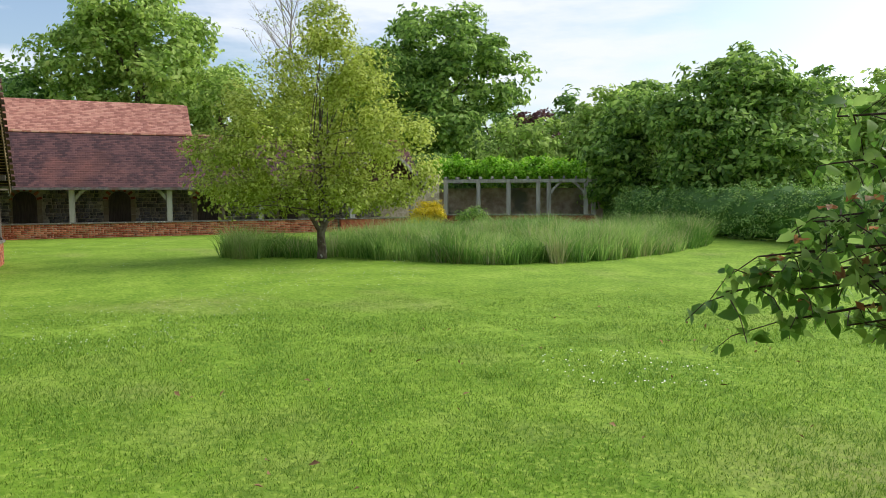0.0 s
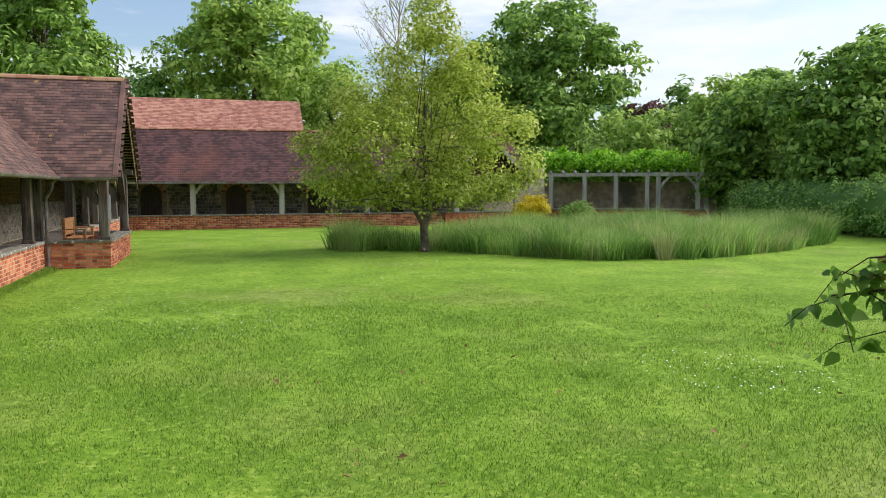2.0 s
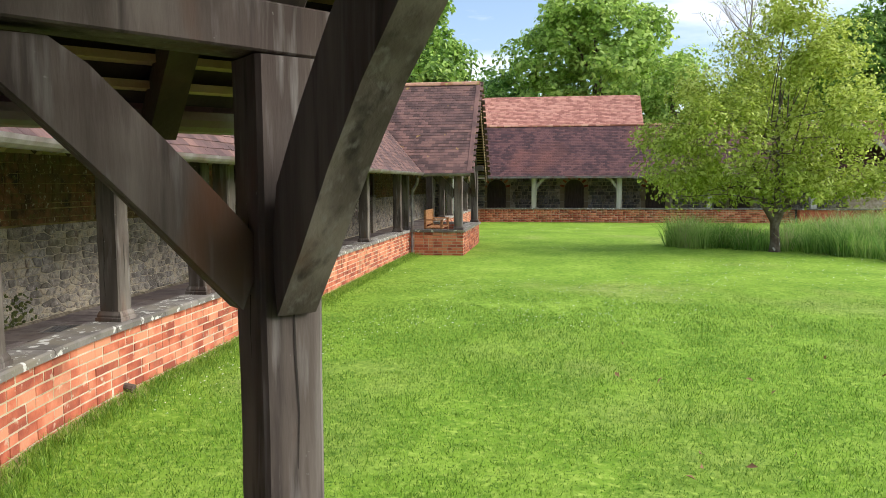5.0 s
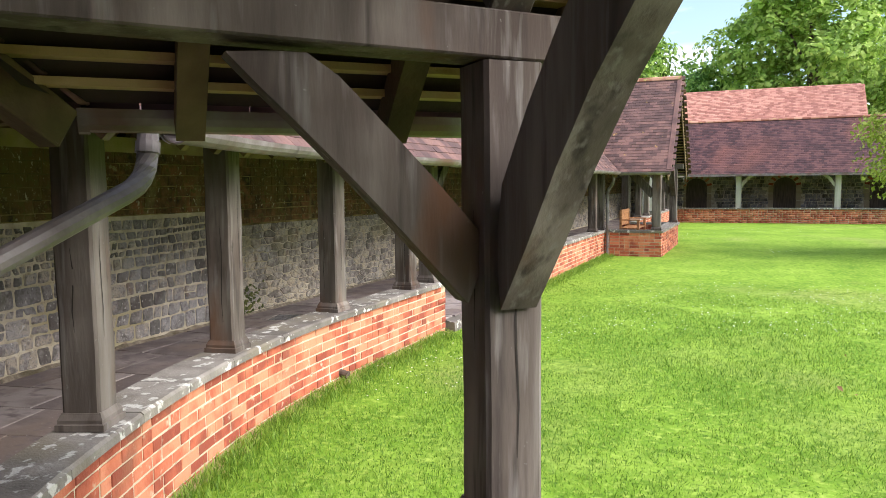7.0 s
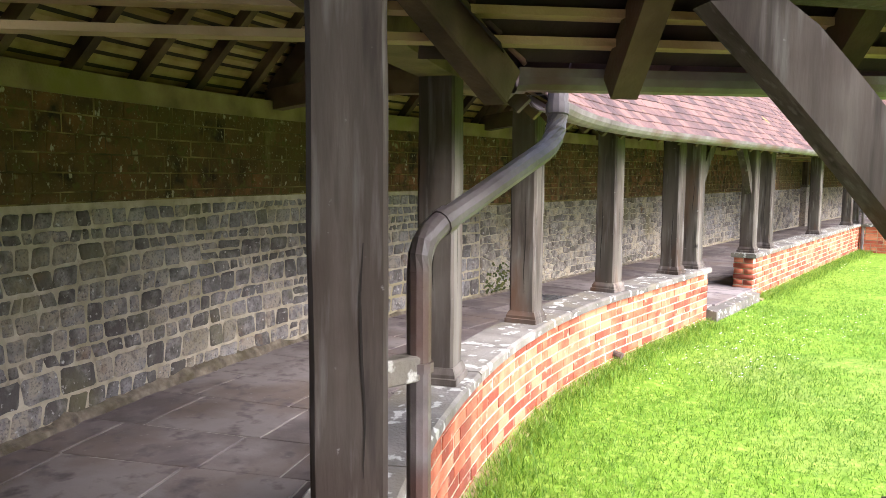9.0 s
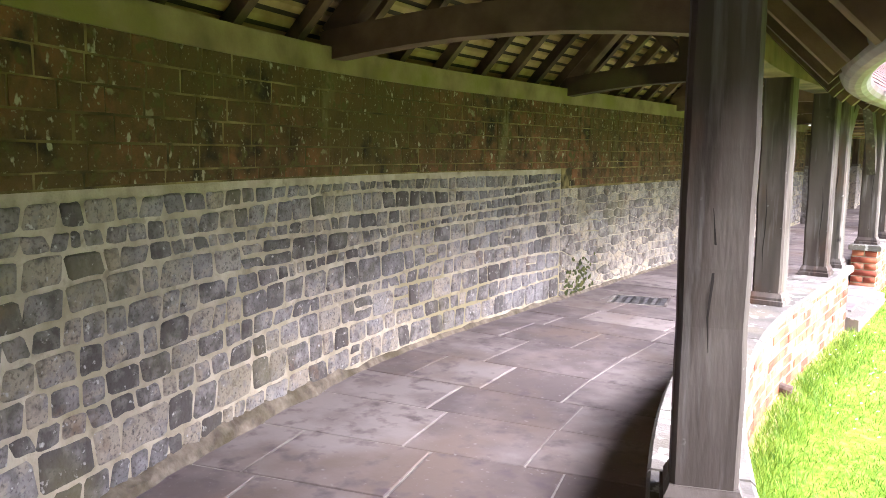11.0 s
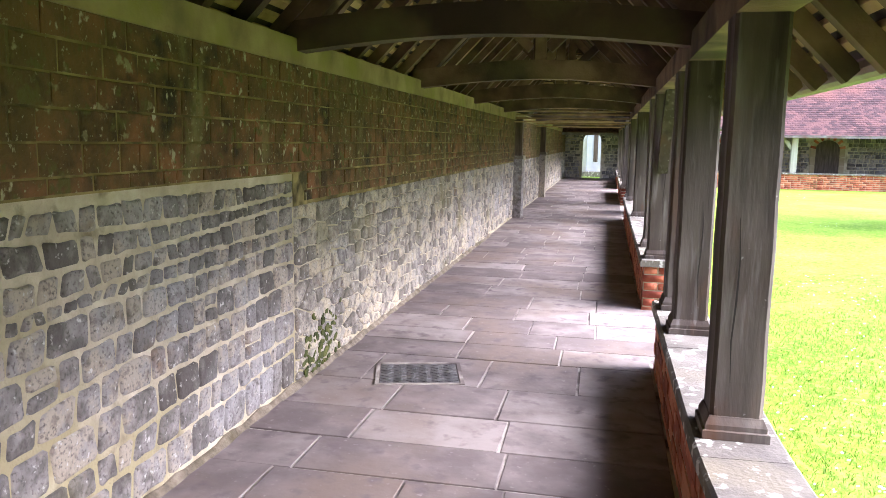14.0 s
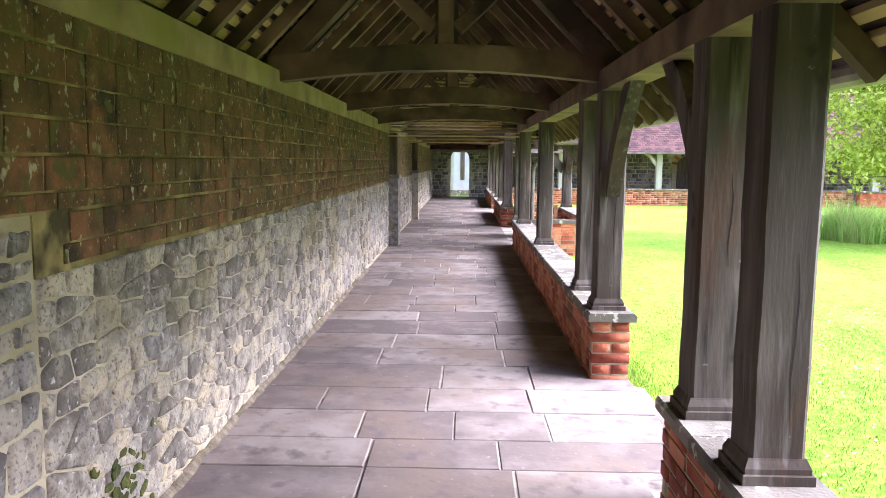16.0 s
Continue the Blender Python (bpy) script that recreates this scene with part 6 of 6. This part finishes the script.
def loose_stones(rng):
    """Random rubble beyond the joint in the wall: small angular stones fitted close to one another."""
    seeds, flat = [], 2.2
    q = 1.24
    while q < S1 + 0.2:
        step = 0.155 if q < 12 else 0.24
        for k in range(12):
            if rng.random() > 0.14:
                # broken and angular low down beside the joint, in rough courses elsewhere
                torn = k < 5 and q < 3.4
                lift = rng.uniform(-0.045, 0.045) if torn else rng.uniform(-0.014, 0.014) + 0.012 * math.sin(1.7 * q + 0.6 * k)
                seeds.append((q + rng.uniform(-0.5, 0.5) * step * 1.1 + (0.37 * step * k) % step, (0.01 + 0.094 * k + lift) * flat))
        q += step
    seeds.sort()
    made = []
    for i, (a, b) in enumerate(seeds):
        if behind_pier(a):
            continue
        g = rng.uniform(0.003, 0.007)
        poly = [(max(a - 0.3, 1.305) - a, 0.03 * flat - b), (a + 0.3 - a, 0.03 * flat - b), (0.3, 1.085 * flat - b), (max(a - 0.3, 1.305) - a, 1.085 * flat - b)]
        for way in (-1, 1):
            k = i + way
            while 0 <= k < len(seeds) and abs(seeds[k][0] - a) < 0.6 and poly:
                dx, dz = seeds[k][0] - a, seeds[k][1] - b
                r = math.hypot(dx, dz)
                if 1e-4 < r < 0.6:
                    poly = clipped(poly, dx / r, dz / r, r / 2 - g)
                k += way
        if len(poly) < 3 or a > S1:
            continue
        pts = [(a + x, (b + z) / flat) for x, z in poly]
        if max(p[0] for p in pts) - min(p[0] for p in pts) < 0.05 or max(p[1] for p in pts) - min(p[1] for p in pts) < 0.035:
            continue
        out = []
        for n in range(len(pts)):
            p, o, nx = pts[n], pts[n - 1], pts[(n + 1) % len(pts)]
            k = rng.uniform(0.07, 0.15)
            out += [(p[0] + (o[0] - p[0]) * k, p[1] + (o[1] - p[1]) * k), (p[0] + (nx[0] - p[0]) * k, p[1] + (nx[1] - p[1]) * k)]
        made.append(dressed(out, rng))
    lay_stones(made, 2.6, 80, M["rubble"])


def wall_faces():
    rng = random.Random(31)
    bricks = []
    bend = (RP + WALL) / RP
    squared_stones(rng)
    loose_stones(rng)
    # the mossy brick band above
    for r, (z0, z1) in enumerate([(1.1, 1.17), (1.17, 1.27), (1.275, 1.335)] + [(1.335 + 0.111 * k, 1.335 + 0.111 * (k + 1)) for k in range(5)]):
        s = -10.0 - (0.11 if r % 2 else 0)
        while s < S1:
            w = rng.choice((0.225, 0.24, 0.215, 0.12)) / (bend if s < 0 else 1)
            mid = s + w / 2
            if (z0 > 1.27 or mid > 1.42) and not behind_pier(mid):
                m = frame_at(mid, WALL + 0.0235 + rng.uniform(-0.003, 0.0015), (z0 + z1) / 2)
                bricks.append((rng.randrange(3), m @ Matrix.Diagonal((w * (bend if mid < 0 else 1) - 0.006, 0.06, z1 - z0 - 0.008, 1)), m.translation))
            s += w
    # units face -y, which is the walk's side of the frame
    pieces("wall_brick", BAND, bricks, M["band"], wall_west, at(0.5, WALL, 1.5))


def moss_patch():
    ob = thing("moss_patch", "damp green moss in a broken hollow at the wall's foot", "moss")
    rng = random.Random(41)
    for _ in range(84):
        z = abs(rng.gauss(0.0, 0.16)) + 0.015
        q = 1.7 + rng.gauss(0.0, 0.16) + 0.35 * z
        m = frame_at(q, WALL - 0.009, z) @ pose(0, 0, 0, 0, rng.uniform(-40, 40), 0) @ Matrix.Diagonal((rng.uniform(0.025, 0.075), rng.uniform(0.005, 0.011), rng.uniform(0.015, 0.045), 1))
        o = part("cushion", MOSS[rng.randrange(3)], M["moss"], ob)
        o.matrix_basis = m


MOSS = [unit_stone(91 + i, 9) for i in range(3)]
moss_patch()
BAND = [unit_block(0.04, 0.025, 81 + i) for i in range(3)]
wall_faces()
for owner, run, near, limit in BRICK_RUNS:
    pieces("brick", BRICKS, run, M["brick"], owner, near, limit)
